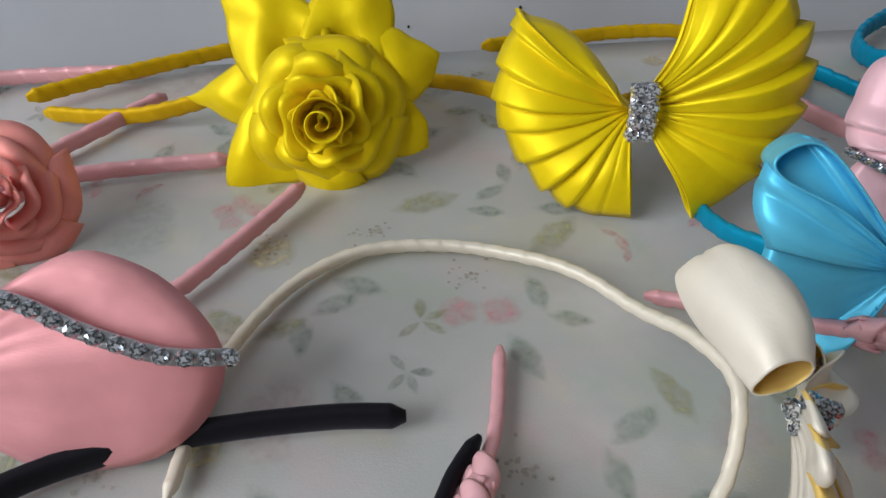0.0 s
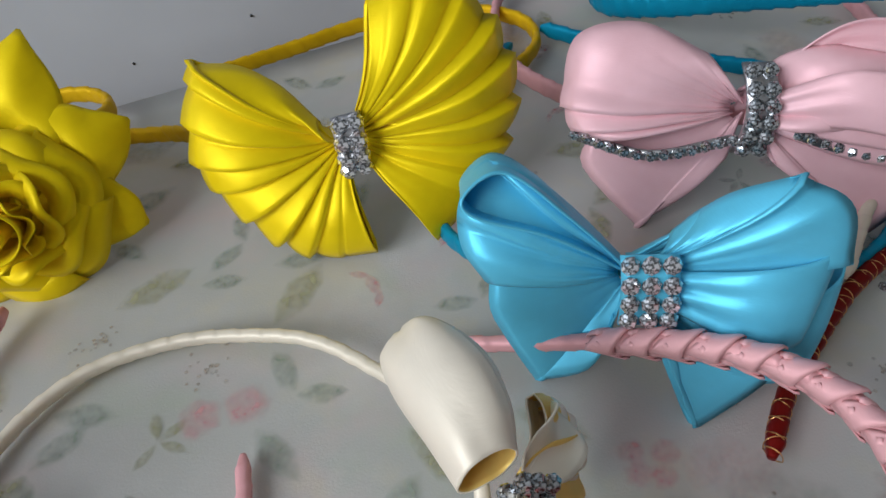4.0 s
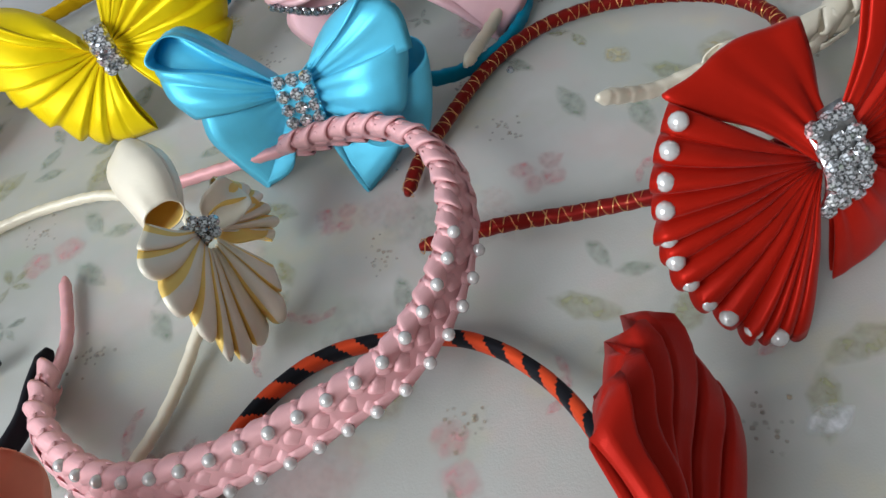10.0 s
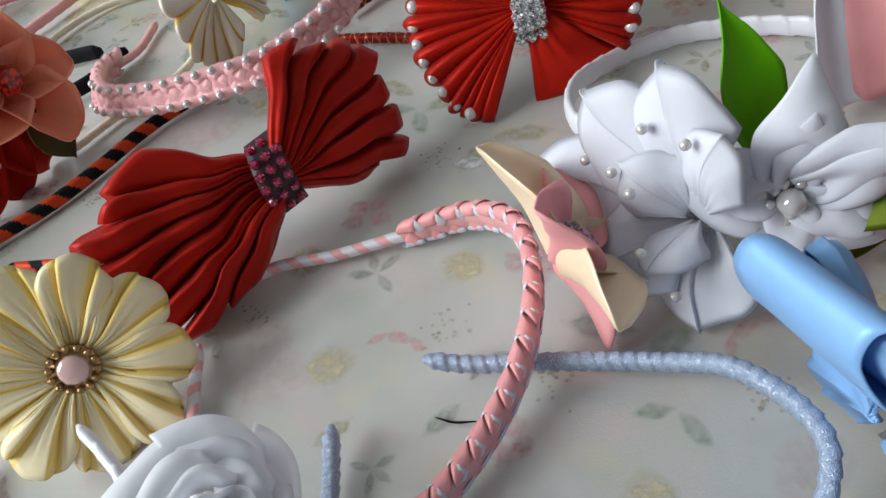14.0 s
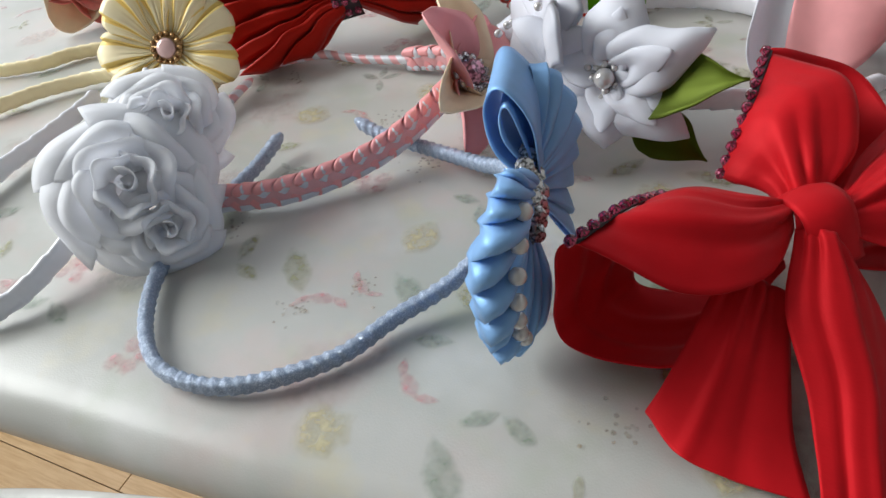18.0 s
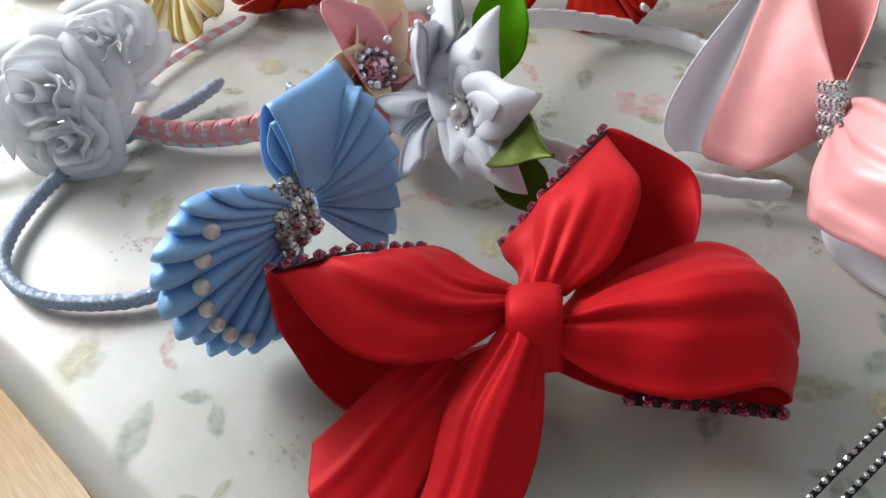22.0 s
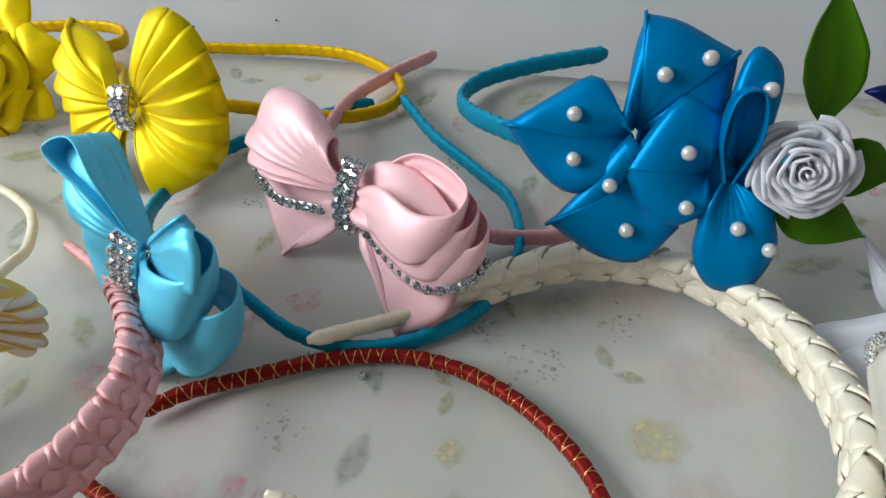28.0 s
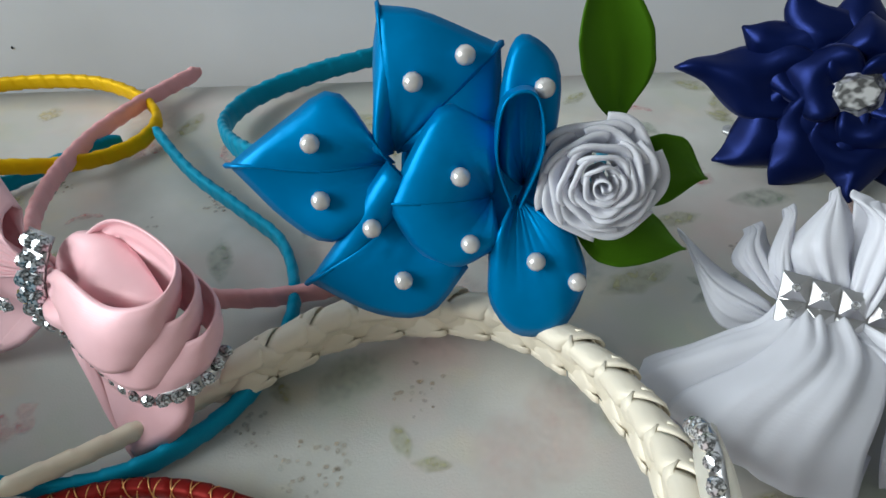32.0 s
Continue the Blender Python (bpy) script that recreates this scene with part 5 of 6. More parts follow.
for k, (T, w, lift_) in enumerate((((0.306, -0.0127, 0.030), 0.018, 0.0), ((0.314, -0.034, 0.014), 0.017, -0.002), ((0.3237, -0.0216, 0.0628), 0.020, 0.002), ((0.345, -0.030, 0.0757), 0.019, 0.001), ((0.322, -0.052, 0.016), 0.018, 0.001), ((0.3496, -0.0680, 0.003), 0.019, 0.002), ((0.336, -0.066, 0.030), 0.017, 0.006), ((0.357, -0.0545, 0.067), 0.016, 0.006), ((0.332, -0.040, 0.050), 0.018, 0.008))):
    fan(B0 + NW * lift_, sharp([B0 + (np.array(T) - B0) * 0.55 + np.cross(unit(np.array(T) - B0), NW) * w, B0 + (np.array(T) - B0) * 0.86 + np.cross(unit(np.array(T) - B0), NW) * w * 0.62, T, B0 + (np.array(T) - B0) * 0.80 - np.cross(unit(np.array(T) - B0), NW) * w * 0.75, B0 + (np.array(T) - B0) * 0.50 - np.cross(unit(np.array(T) - B0), NW) * w], 2), NW, WHITE, t_, 2, 0.0020, 0.0035, bulge=0.005, pinch=0.10, wavy=0.0018, name="petal", seed=k * 1.3 + 20)
for p in ((0.3393, -0.0378, 0.0591), (0.3492, -0.0500, 0.0621), (0.3227, -0.0272, 0.0407), (0.3341, -0.0552, 0.0517), (0.3355, -0.0635, 0.0361), (0.3300, -0.0420, 0.0480), (0.3440, -0.0700, 0.0240)):
    bead(np.array(p) + NW * 0.003, 0.0017, t_)
leaf((0.369, -0.034, 0.042), (0.3606, -0.0173, 0.0840), (0.5, -0.8, 0.2), 0.0105, GREEN, t_, "bright green satin leaf")
leaf((0.378, -0.040, 0.030), (0.425, -0.056, 0.052), (0.2, -0.7, 0.6), 0.013, OLIVE, t_, "olive green satin leaf", 2)
leaf((0.378, -0.040, 0.018), (0.410, -0.040, 0.004), (0.3, -0.7, 0.6), 0.010, OLIVE, t_, "olive green satin leaf", 3)

# large scarlet bow
t_ = thing("hair_bow", "large scarlet grosgrain hair bow with black rhinestone trim", "hair bow", (0.455, -0.09, 0.0))
K = np.array((0.456, -0.090, 0.030))

T1A, T1B, T2A, T2B = (np.array(p) for p in ((0.4246, -0.0343, 0.0498), (0.4264, -0.0770, 0.0288), (0.4074, -0.1446, 0.0484), (0.4154, -0.1005, 0.0337)))
T3A, T3B = np.array((0.4830, -0.0780, 0.0100)), np.array((0.5125, -0.0500, 0.0115))
SC = dict(nu=70, nv=30, wavy=0.0014)
sheet([[K + (-0.007, -0.002, 0.003), K + (-0.003, 0.004, 0.006), K + (0.001, 0.010, 0.003)], [(0.441, -0.084, 0.032), (0.446, -0.072, 0.044), (0.460, -0.064, 0.042)], [(0.432, -0.082, 0.032), (0.438, -0.060, 0.050), (0.450, -0.046, 0.052)], [T1B, (T1A + T1B) / 2 + (0.001, 0.0, 0.002), T1A], [T1B + (0.003, 0.008, -0.008), (0.430, -0.050, 0.032), T1A + (0.007, 0.006, -0.001)], [(0.436, -0.058, 0.014), (0.444, -0.040, 0.022), (0.450, -0.020, 0.040)], [(0.446, -0.064, 0.014), (0.456, -0.050, 0.018), (0.467, -0.040, 0.034)], [K + (-0.002, 0.004, -0.012), K + (0.003, 0.010, -0.008), K + (0.008, 0.014, -0.004)]], SCARLET, t_, seed=1.0, creases=((0.35, -0.0009), (0.6, 0.0008)), **SC)
sheet([[K + (-0.008, 0.003, 0.002), K + (-0.006, -0.003, 0.006), K + (-0.003, -0.008, 0.002)], [(0.438, -0.093, 0.036), (0.441, -0.108, 0.044), (0.452, -0.122, 0.034)], [(0.426, -0.096, 0.037), (0.425, -0.117, 0.049), (0.436, -0.140, 0.038)], [T2B, (T2A + T2B) / 2 + (0.001, 0.0, 0.003), T2A], [T2B + (-0.003, -0.004, -0.010), (0.406, -0.124, 0.026), T2A + (-0.004, -0.003, -0.018)], [(0.412, -0.112, 0.006), (0.408, -0.130, 0.005), (0.405, -0.1465, 0.006)], [(0.436, -0.108, 0.008), (0.436, -0.124, 0.007), (0.440, -0.142, 0.012)], [K + (-0.006, -0.002, -0.012), K + (-0.004, -0.006, -0.010), K + (-0.002, -0.010, -0.012)]], SCARLET, t_, seed=2.0, creases=((0.4, -0.0009), (0.65, 0.0007)), **SC)
sheet([[K + (0.008, -0.004, 0.003), K + (0.008, 0.004, 0.006), K + (0.004, 0.011, 0.003)], [(0.481, -0.088, 0.026), (0.476, -0.070, 0.040), (0.463, -0.054, 0.034)], [(0.499, -0.076, 0.026), (0.486, -0.054, 0.042), (0.470, -0.036, 0.036)], [(0.510, -0.056, 0.026), (0.495, -0.038, 0.036), (0.480, -0.027, 0.031)], [(0.513, -0.048, 0.014), (0.503, -0.036, 0.022), (0.488, -0.026, 0.018)], [T3B + (-0.010, -0.010, -0.002), (0.492, -0.046, 0.010), (0.482, -0.034, 0.008)], [T3A, (0.476, -0.062, 0.008), (0.470, -0.050, 0.008)], [K + (0.008, -0.002, -0.012), K + (0.007, 0.004, -0.012), K + (0.005, 0.010, -0.010)]], SCARLET, t_, seed=3.0, creases=((0.35, -0.0008), (0.62, 0.0008)), **SC)
sheet([[(0.441, -0.116, 0.027), (0.449, -0.115, 0.026), (0.458, -0.113, 0.022)], [(0.439, -0.132, 0.022), (0.450, -0.132, 0.020), (0.464, -0.130, 0.014)], [(0.437, -0.149, 0.011), (0.451, -0.151, 0.009), (0.471, -0.147, 0.006)], [(0.4345, -0.157, 0.005), (0.450, -0.165, 0.0035), (0.480, -0.162, 0.0030)]], SCARLET, t_, name="tail", seed=4.0, nu=50, nv=26, creases=((0.45, 0.0011), (0.72, -0.0008)))
sheet([[K + (-0.002, -0.010, 0.004), K + (0.006, -0.009, 0.006), K + (0.012, -0.007, -0.001)], [(0.459, -0.122, 0.025), (0.471, -0.116, 0.029), (0.484, -0.113, 0.019)], [(0.473, -0.144, 0.014), (0.483, -0.137, 0.018), (0.494, -0.136, 0.010)], [(0.484, -0.168, 0.0035), (0.493, -0.163, 0.005), (0.502, -0.158, 0.0035)]], SCARLET, t_, name="tail", seed=5.0, nu=50, nv=26, creases=((0.28, -0.0012), (0.6, 0.0009)))
ribbon([(K + np.array((-0.009, 0.008, -0.006)), (0.005, 0.006, 0)), (K + np.array((-0.005, 0.003, 0.007)), (0.005, 0.006, 0.001)), (K + np.array((0.004, -0.004, 0.008)), (0.005, 0.006, 0.001)), (K + np.array((0.011, -0.010, -0.004)), (0.005, 0.006, 0))], SCARLET, t_, name="knot", belly=0.0015)
trim([T1B, (T1A + T1B) / 2 + (0.001, 0.0, 0.003), T1A], (-0.7, -0.3, 0.6), 0.0021, 0.0046, RUBY, t_, BLACKTRIM)
trim([T2B, (T2A + T2B) / 2 + (0.001, 0.0, 0.004), T2A], (-0.5, -0.2, 0.8), 0.0021, 0.0046, RUBY, t_, BLACKTRIM)
trim([T3A, (T3A + T3B) / 2, T3B], (0.5, -0.7, 0.5), 0.0021, 0.0046, RUBY, t_, BLACKTRIM)

# large pink and white bow
t_ = thing("hair_bow", "large pink and white satin ribbon bow with a square crystal brooch", "hair bow", (0.45, 0.04, 0.0))
K = np.array((0.456, 0.045, 0.034))
FL, FT = np.array((0.420, 0.026, 0.006)), np.array((0.408, 0.069, 0.077))
ribbon([(K, (0.0, -0.002, 0.008)), ((0.440, 0.042, 0.034), (FT - FL) * 0.32), ((0.424, 0.046, 0.038), (FT - FL) * 0.45), ((FL + FT) / 2, (FT - FL) * 0.5), ((0.414, 0.056, 0.048), (-0.002, 0.022, 0.034)), ((0.424, 0.070, 0.052), (0.004, 0.014, 0.030)), ((0.440, 0.074, 0.050), (0.000, 0.004, 0.028)), ((0.450, 0.060, 0.042), (0.0, 0.002, 0.016)), (K, (0.0, -0.002, 0.007))], ROSEPINK, t_, n=70, nv=13)
OUT = np.array((-0.75, -0.64, 0.0))
ribbon([(FT + (FL - FT) * q_ + OUT * h_ * 0.95, OUT * h_) for q_, h_ in ((0.18, 0.0012), (0.38, 0.0050), (0.58, 0.0082), (0.78, 0.0098), (0.92, 0.0085), (1.0, 0.0050))], WHITE, t_, n=40, nv=13, belly=0.004, name="tail", seed=9)
sheet([[K + (0.002, -0.002, 0.009), K + (0.004, -0.006, 0.003), K + (0.004, -0.010, -0.006)], [(0.474, 0.030, 0.056), (0.476, 0.018, 0.045), (0.474, 0.006, 0.026)], [(0.496, 0.018, 0.064), (0.494, 0.007, 0.052), (0.484, 0.000, 0.028)], [(0.520, 0.016, 0.064), (0.518, 0.006, 0.050), (0.506, -0.004, 0.034)], [(0.534, 0.024, 0.056), (0.536, 0.014, 0.038), (0.530, 0.004, 0.022)], [(0.530, 0.034, 0.048), (0.532, 0.026, 0.026), (0.526, 0.018, 0.006)], [(0.508, 0.038, 0.044), (0.508, 0.030, 0.022), (0.500, 0.016, 0.0025)], [(0.484, 0.040, 0.042), (0.484, 0.032, 0.026), (0.478, 0.016, 0.010)], [K + (0.004, 0.004, 0.006), K + (0.006, 0.002, 0.0), K + (0.006, -0.004, -0.008)]], [WHITE, ROSEPINK], t_, nu=90, nv=24, seed=9.5, wavy=0.0014)
strip(K + np.array((0.002, -0.006, 0.003)), (0.6, -0.5, 0.5), (-0.5, 0.3, 0.8), (0.3, -0.8, 0.5), 5, 4, 0.0026, 0.0050, CRYSTAL, t_, bow=0.003)
band([(0.456, 0.050, 0.026), (0.444, 0.070, 0.016), (0.430, 0.100, 0.006), (0.410, 0.140, 0.005), (0.404, 0.165, 0.005)], 0.0026, 0.0018, DUSTYBAND, t_, name="band_end")
band([(0.416, 0.178, 0.006), (0.430, 0.173, 0.006), (0.450, 0.165, 0.006), (0.480, 0.150, 0.006)], 0.0032, 0.0018, DUSTYBAND, t_, name="band_end")

# yellow rose
t_ = thing("headband", "yellow satin rose headband with broad petals", "headband", (-0.03, 0.31, 0.0), GROUP)
band([(-0.138, 0.310, 0.008), (-0.108, 0.330, 0.008), (-0.062, 0.356, 0.008), (-0.02, 0.372, 0.008), (0.005, 0.372, 0.008), (0.018, 0.355, 0.01), (0.005, 0.33, 0.016), (-0.03, 0.31, 0.02), (-0.071, 0.302, 0.010), (-0.097, 0.301, 0.006), (-0.127, 0.302, 0.006)], 0.0036, 0.0018, YBAND, t_)
C = np.array((-0.006, 0.288, 0.026))
NF = (0.12, -0.9, 0.45)
rose(C + np.array((0.006, -0.006, -0.003)), NF, 0.030, YELLOW, t_, 5, 0.85, seed=4, coil_turns=4.6, ruffle=0.05, core=0.30)
for k, (T, w) in enumerate((((-0.040, 0.308, 0.066), 0.018), ((0.016, 0.314, 0.070), 0.017), ((0.042, 0.300, 0.040), 0.016), ((0.038, 0.282, 0.010), 0.017), ((-0.037, 0.262, 0.0015), 0.017), ((-0.064, 0.296, 0.018), 0.013))):
    puff(C + np.array((0.004, 0.004, 0)), T, NF, w, YELLOW, t_, 0.35, 0.9, 0.10, seed=k + 40, tip=0.75 if k != 5 else 0.25, wavy=0.0024)

# turquoise flower
t_ = thing("headband", "deep turquoise satin petal headband with pearls and a white rose", "headband", (0.30, 0.33, 0.0), GROUP)
band([(0.285, 0.430, 0.008), (0.252, 0.406, 0.008), (0.232, 0.384, 0.008), (0.229, 0.362, 0.010), (0.242, 0.340, 0.018), (0.265, 0.318, 0.028), (0.310, 0.296, 0.036), (0.350, 0.302, 0.030), (0.375, 0.335, 0.012), (0.380, 0.365, 0.008)], 0.0046, 0.0020, BLUEBAND, t_)
NT = (0.18, -0.91, 0.38)
fan((0.325, 0.284, 0.060), sharp([(0.321, 0.281, 0.066), (0.320, 0.288, 0.082), (0.322, 0.294, 0.097), (0.334, 0.295, 0.095), (0.350, 0.296, 0.087), (0.352, 0.290, 0.070)], 2, 4), NT, TURQ, t_, 0, 0.0, 0.0035, bulge=0.005, pinch=0.03, wavy=0.0014, name="petal", seed=1)
fan((0.325, 0.282, 0.058), sharp([(0.322, 0.281, 0.066), (0.312, 0.284, 0.078), (0.298, 0.278, 0.072), (0.284, 0.272, 0.062), (0.294, 0.270, 0.050), (0.308, 0.268, 0.042), (0.320, 0.274, 0.046)], 3), NT, TURQ, t_, 0, 0.0, 0.0035, bulge=0.005, pinch=0.03, wavy=0.0014, name="petal", seed=2)
fan((0.334, 0.282, 0.052), sharp([(0.325, 0.279, 0.063), (0.316, 0.272, 0.050), (0.304, 0.263, 0.031), (0.318, 0.262, 0.024), (0.334, 0.264, 0.022), (0.346, 0.271, 0.034)], 2), NT, TURQ, t_, 0, 0.0, 0.0035, bulge=0.005, pinch=0.03, wavy=0.0014, name="petal", seed=3)
fan((0.350, 0.283, 0.050), sharp([(0.352, 0.288, 0.068), (0.339, 0.286, 0.076), (0.330, 0.279, 0.064), (0.325, 0.274, 0.053), (0.332, 0.270, 0.042), (0.342, 0.270, 0.035), (0.354, 0.276, 0.038)], 3), NT, TURQ, t_, 0, 0.0, 0.0035, bulge=0.005, pinch=0.03, wavy=0.0014, name="petal", seed=4)
fan((0.358, 0.285, 0.052), [(0.352, 0.284, 0.062), (0.352, 0.288, 0.078), (0.356, 0.295, 0.090), (0.364, 0.295, 0.084), (0.366, 0.290, 0.070), (0.362, 0.282, 0.056)], NT, TURQ, t_, 0, 0.0, 0.0035, bulge=0.005, pinch=0.03, wavy=0.0014, name="petal", seed=5)
fan((0.357, 0.284, 0.050), [(0.351, 0.276, 0.040), (0.352, 0.268, 0.026), (0.360, 0.265, 0.017), (0.372, 0.268, 0.019), (0.377, 0.276, 0.030), (0.372, 0.282, 0.044)], NT, TURQ, t_, 0, 0.0, 0.0035, bulge=0.005, pinch=0.03, wavy=0.0014, name="petal", seed=6)
for p in ((0.331, 0.288, 0.081), (0.343, 0.293, 0.086), (0.306, 0.278, 0.068), (0.308, 0.273, 0.054), (0.321, 0.272, 0.047), (0.343, 0.281, 0.059), (0.346, 0.275, 0.042), (0.329, 0.268, 0.033), (0.363, 0.276, 0.037), (0.374, 0.276, 0.031), (0.362, 0.292, 0.079)):
    bead(np.array(p) + unit(NT) * 0.006, 0.0026, t_)
ribbon([((0.356, 0.280, 0.050), unit(NT) * 0.004), ((0.352, 0.280, 0.066), unit(NT) * 0.006), ((0.354, 0.283, 0.080), unit(NT) * 0.006), ((0.361, 0.285, 0.081), unit(NT) * 0.006), ((0.363, 0.282, 0.068), unit(NT) * 0.006), ((0.358, 0.280, 0.050), unit(NT) * 0.004)], TURQ, t_, name="petal", n=50)
rose(np.array((0.3775, 0.286, 0.0575)), (0.15, -0.92, 0.35), 0.0182, WHITE, t_, 6, 0.62, seed=12, coil_turns=3.4, core=0.16, ruffle=0.03, cupped=True)
leaf((0.3810, 0.296, 0.067), (0.3735, 0.310, 0.108), (0.3, -0.9, 0.2), 0.0095, MOSS, t_, "leaf-green satin leaf", 1)
leaf((0.381, 0.291, 0.060), (0.4060, 0.2945, 0.0525), (0.2, -0.9, 0.35), 0.0095, MOSS, t_, "leaf-green satin leaf", 2)
leaf((0.372, 0.285, 0.044), (0.4030, 0.2863, 0.0340), (0.2, -0.9, 0.35), 0.0085, MOSS, t_, "leaf-green satin leaf", 3)

fan((0.340, 0.288, 0.056), [(0.326, 0.284, 0.044), (0.328, 0.290, 0.068), (0.346, 0.294, 0.076), (0.364, 0.292, 0.066), (0.366, 0.284, 0.046), (0.348, 0.278, 0.036), (0.326, 0.284, 0.044)], NT, TURQ, t_, 0, 0, 0.003, bulge=-0.004, name="backing", seed=8)

# navy flower clip
t_ = thing("hair_clip", "navy blue satin flower clip with a clear crystal", "hair clip", (0.46, 0.38, 0.0))
C = np.array((0.464, 0.384, 0.026))
NF = (-0.15, -0.85, 0.5)
for k, T in enumerate(((0.402, 0.389, 0.030), (0.422, 0.395, 0.044), (0.440, 0.400, 0.056), (0.462, 0.402, 0.058), (0.484, 0.396, 0.050), (0.500, 0.388, 0.030), (0.420, 0.372, 0.002), (0.440, 0.362, 0.000), (0.466, 0.354, 0.000), (0.490, 0.360, 0.000))):
    puff(C, T, NF, 0.0135, NAVY, t_, 0.5, 1.1, 0.0, seed=k + 70, tip=0.55, wavy=0.003)
X, Y, NF = axes(NF)
for k in range(5):
    d = X * math.cos(0.35 + k * 1.257) + Y * math.sin(0.35 + k * 1.257)
    puff(C + np.array((0, -0.005, 0.003)), C + d * 0.027 + NF * 0.008, NF, 0.0130, NAVY, t_, 0.5, 1.0, 0.1, seed=k + 80, tip=0.6, wavy=0.0026)
stone(C + unit(NF) * 0.008, NF, (0.0108, 0.0086, 0.005), CRYSTAL, t_, "crystal")
band([(0.424, 0.386, 0.006), (0.436, 0.384, 0.006), (0.470, 0.386, 0.006)], 0.0016, 0.004, SILVER, t_, name="clip", lift=0.0)

# white satin bow
t_ = thing("hair_bow", "white satin ruffled bow with a pyramid-studded metal band", "hair bow", (0.44, 0.29, 0.0))
C = np.array((0.443, 0.296, 0.016))
NB = (-0.1, -0.75, 0.65)
NU = unit(NB)


def loop_petal(rows, seed):
    """One of the bow's upper loops: full in the middle, drawn together at the band."""
    grid = []
    for k, (p, q) in enumerate(rows):
        p, q = np.array(p), np.array(q)
        full = (0.001, 0.0045, 0.0055, 0.0015)[k]
        grid.append([p - NU * 0.001, p * 0.75 + q * 0.25 + NU * full * 0.8, (p + q) / 2 + NU * full, p * 0.25 + q * 0.75 + NU * full * 0.7, q])
    p, q = (np.array(v) for v in rows[3])
    tip = (p + q) / 2 - NU * 0.002
    low = (np.array(rows[0][0]) + np.array(rows[0][1])) / 2 - NU * 0.003
    grid += [[p * 0.8 + tip * 0.2 - NU * 0.002] + [tip - NU * 0.001] * 3 + [q * 0.8 + tip * 0.2 - NU * 0.002], [low] * 2 + [low + NU * 0.0005] + [low] * 2]
    return sheet(grid, WHITE, t_, nu=50, nv=22, seed=seed, wavy=0.0018, gather=0.0016, creases=((0.38, -0.0006), (0.68, -0.0005)))


loop_petal([((0.432, 0.29, 0.009), (0.43, 0.287, 0.005)), ((0.423, 0.295, 0.014), (0.422, 0.287, 0.003)), ((0.412, 0.301, 0.018), (0.415, 0.29, 0.007)), ((0.405, 0.305, 0.022), (0.406, 0.303, 0.02))], 60.0)
loop_petal([((0.435, 0.291, 0.014), (0.431, 0.291, 0.013)), ((0.431, 0.296, 0.019), (0.422, 0.295, 0.017)), ((0.428, 0.302, 0.025), (0.419, 0.299, 0.02)), ((0.427, 0.305, 0.028), (0.422, 0.303, 0.025))], 61.3)
loop_petal([((0.439, 0.289, 0.015), (0.435, 0.29, 0.015)), ((0.436, 0.295, 0.021), (0.428, 0.294, 0.019)), ((0.433, 0.302, 0.029), (0.427, 0.298, 0.024)), ((0.433, 0.306, 0.034), (0.43, 0.305, 0.032))], 62.6)
loop_petal([((0.449, 0.286, 0.016), (0.441, 0.287, 0.017)), ((0.448, 0.294, 0.025), (0.434, 0.294, 0.023)), ((0.448, 0.301, 0.034), (0.431, 0.298, 0.027)), ((0.444, 0.307, 0.04), (0.441, 0.306, 0.038))], 63.9)
loop_petal([((0.452, 0.283, 0.016), (0.447, 0.284, 0.017)), ((0.458, 0.288, 0.023), (0.448, 0.292, 0.026)), ((0.461, 0.295, 0.031), (0.45, 0.301, 0.036)), ((0.459, 0.3, 0.036), (0.445, 0.305, 0.041))], 65.2)
sheet([[C + (-0.010, -0.006, 0.0), C + (-0.006, -0.009, 0.002), C + (-0.002, -0.010, 0.002)], [(0.425, 0.282, 0.012), (0.426, 0.274, 0.017), (0.436, 0.268, 0.016)], [(0.402, 0.275, 0.006), (0.401, 0.264, 0.013), (0.410, 0.254, 0.010)], [(0.396, 0.271, 0.003), (0.395, 0.258, 0.005), (0.406, 0.248, 0.004)], [(0.420, 0.277, 0.002), (0.426, 0.268, 0.002), (0.434, 0.262, 0.002)]], WHITE, t_, nu=50, nv=24, seed=61.0, wavy=0.002, creases=((0.5, 0.0006),))
sheet([[C + (-0.008, -0.009, 0.001), C + (-0.001, -0.012, 0.002), C + (0.006, -0.012, 0.0)], [(0.428, 0.271, 0.019), (0.440, 0.265, 0.022), (0.455, 0.266, 0.018)], [(0.405, 0.254, 0.015), (0.422, 0.244, 0.017), (0.446, 0.240, 0.013)], [(0.402, 0.249, 0.009), (0.419, 0.238, 0.007), (0.445, 0.233, 0.004)], [(0.420, 0.260, 0.004), (0.434, 0.253, 0.003), (0.452, 0.249, 0.003)]], WHITE, t_, nu=50, nv=30, seed=62.0, wavy=0.0022, creases=((0.3, 0.0010), (0.52, -0.0011), (0.75, 0.0009)))
sheet([[C + (0.002, -0.012, 0.0), C + (0.007, -0.012, 0.0), C + (0.012, -0.010, -0.001)], [(0.454, 0.266, 0.017), (0.464, 0.268, 0.019), (0.474, 0.274, 0.013)], [(0.452, 0.247, 0.009), (0.468, 0.250, 0.012), (0.486, 0.262, 0.007)], [(0.452, 0.240, 0.003), (0.470, 0.244, 0.004), (0.490, 0.258, 0.003)]], WHITE, t_, nu=46, nv=26, seed=63.0, wavy=0.0022, creases=((0.35, 0.0010), (0.65, -0.0009)))
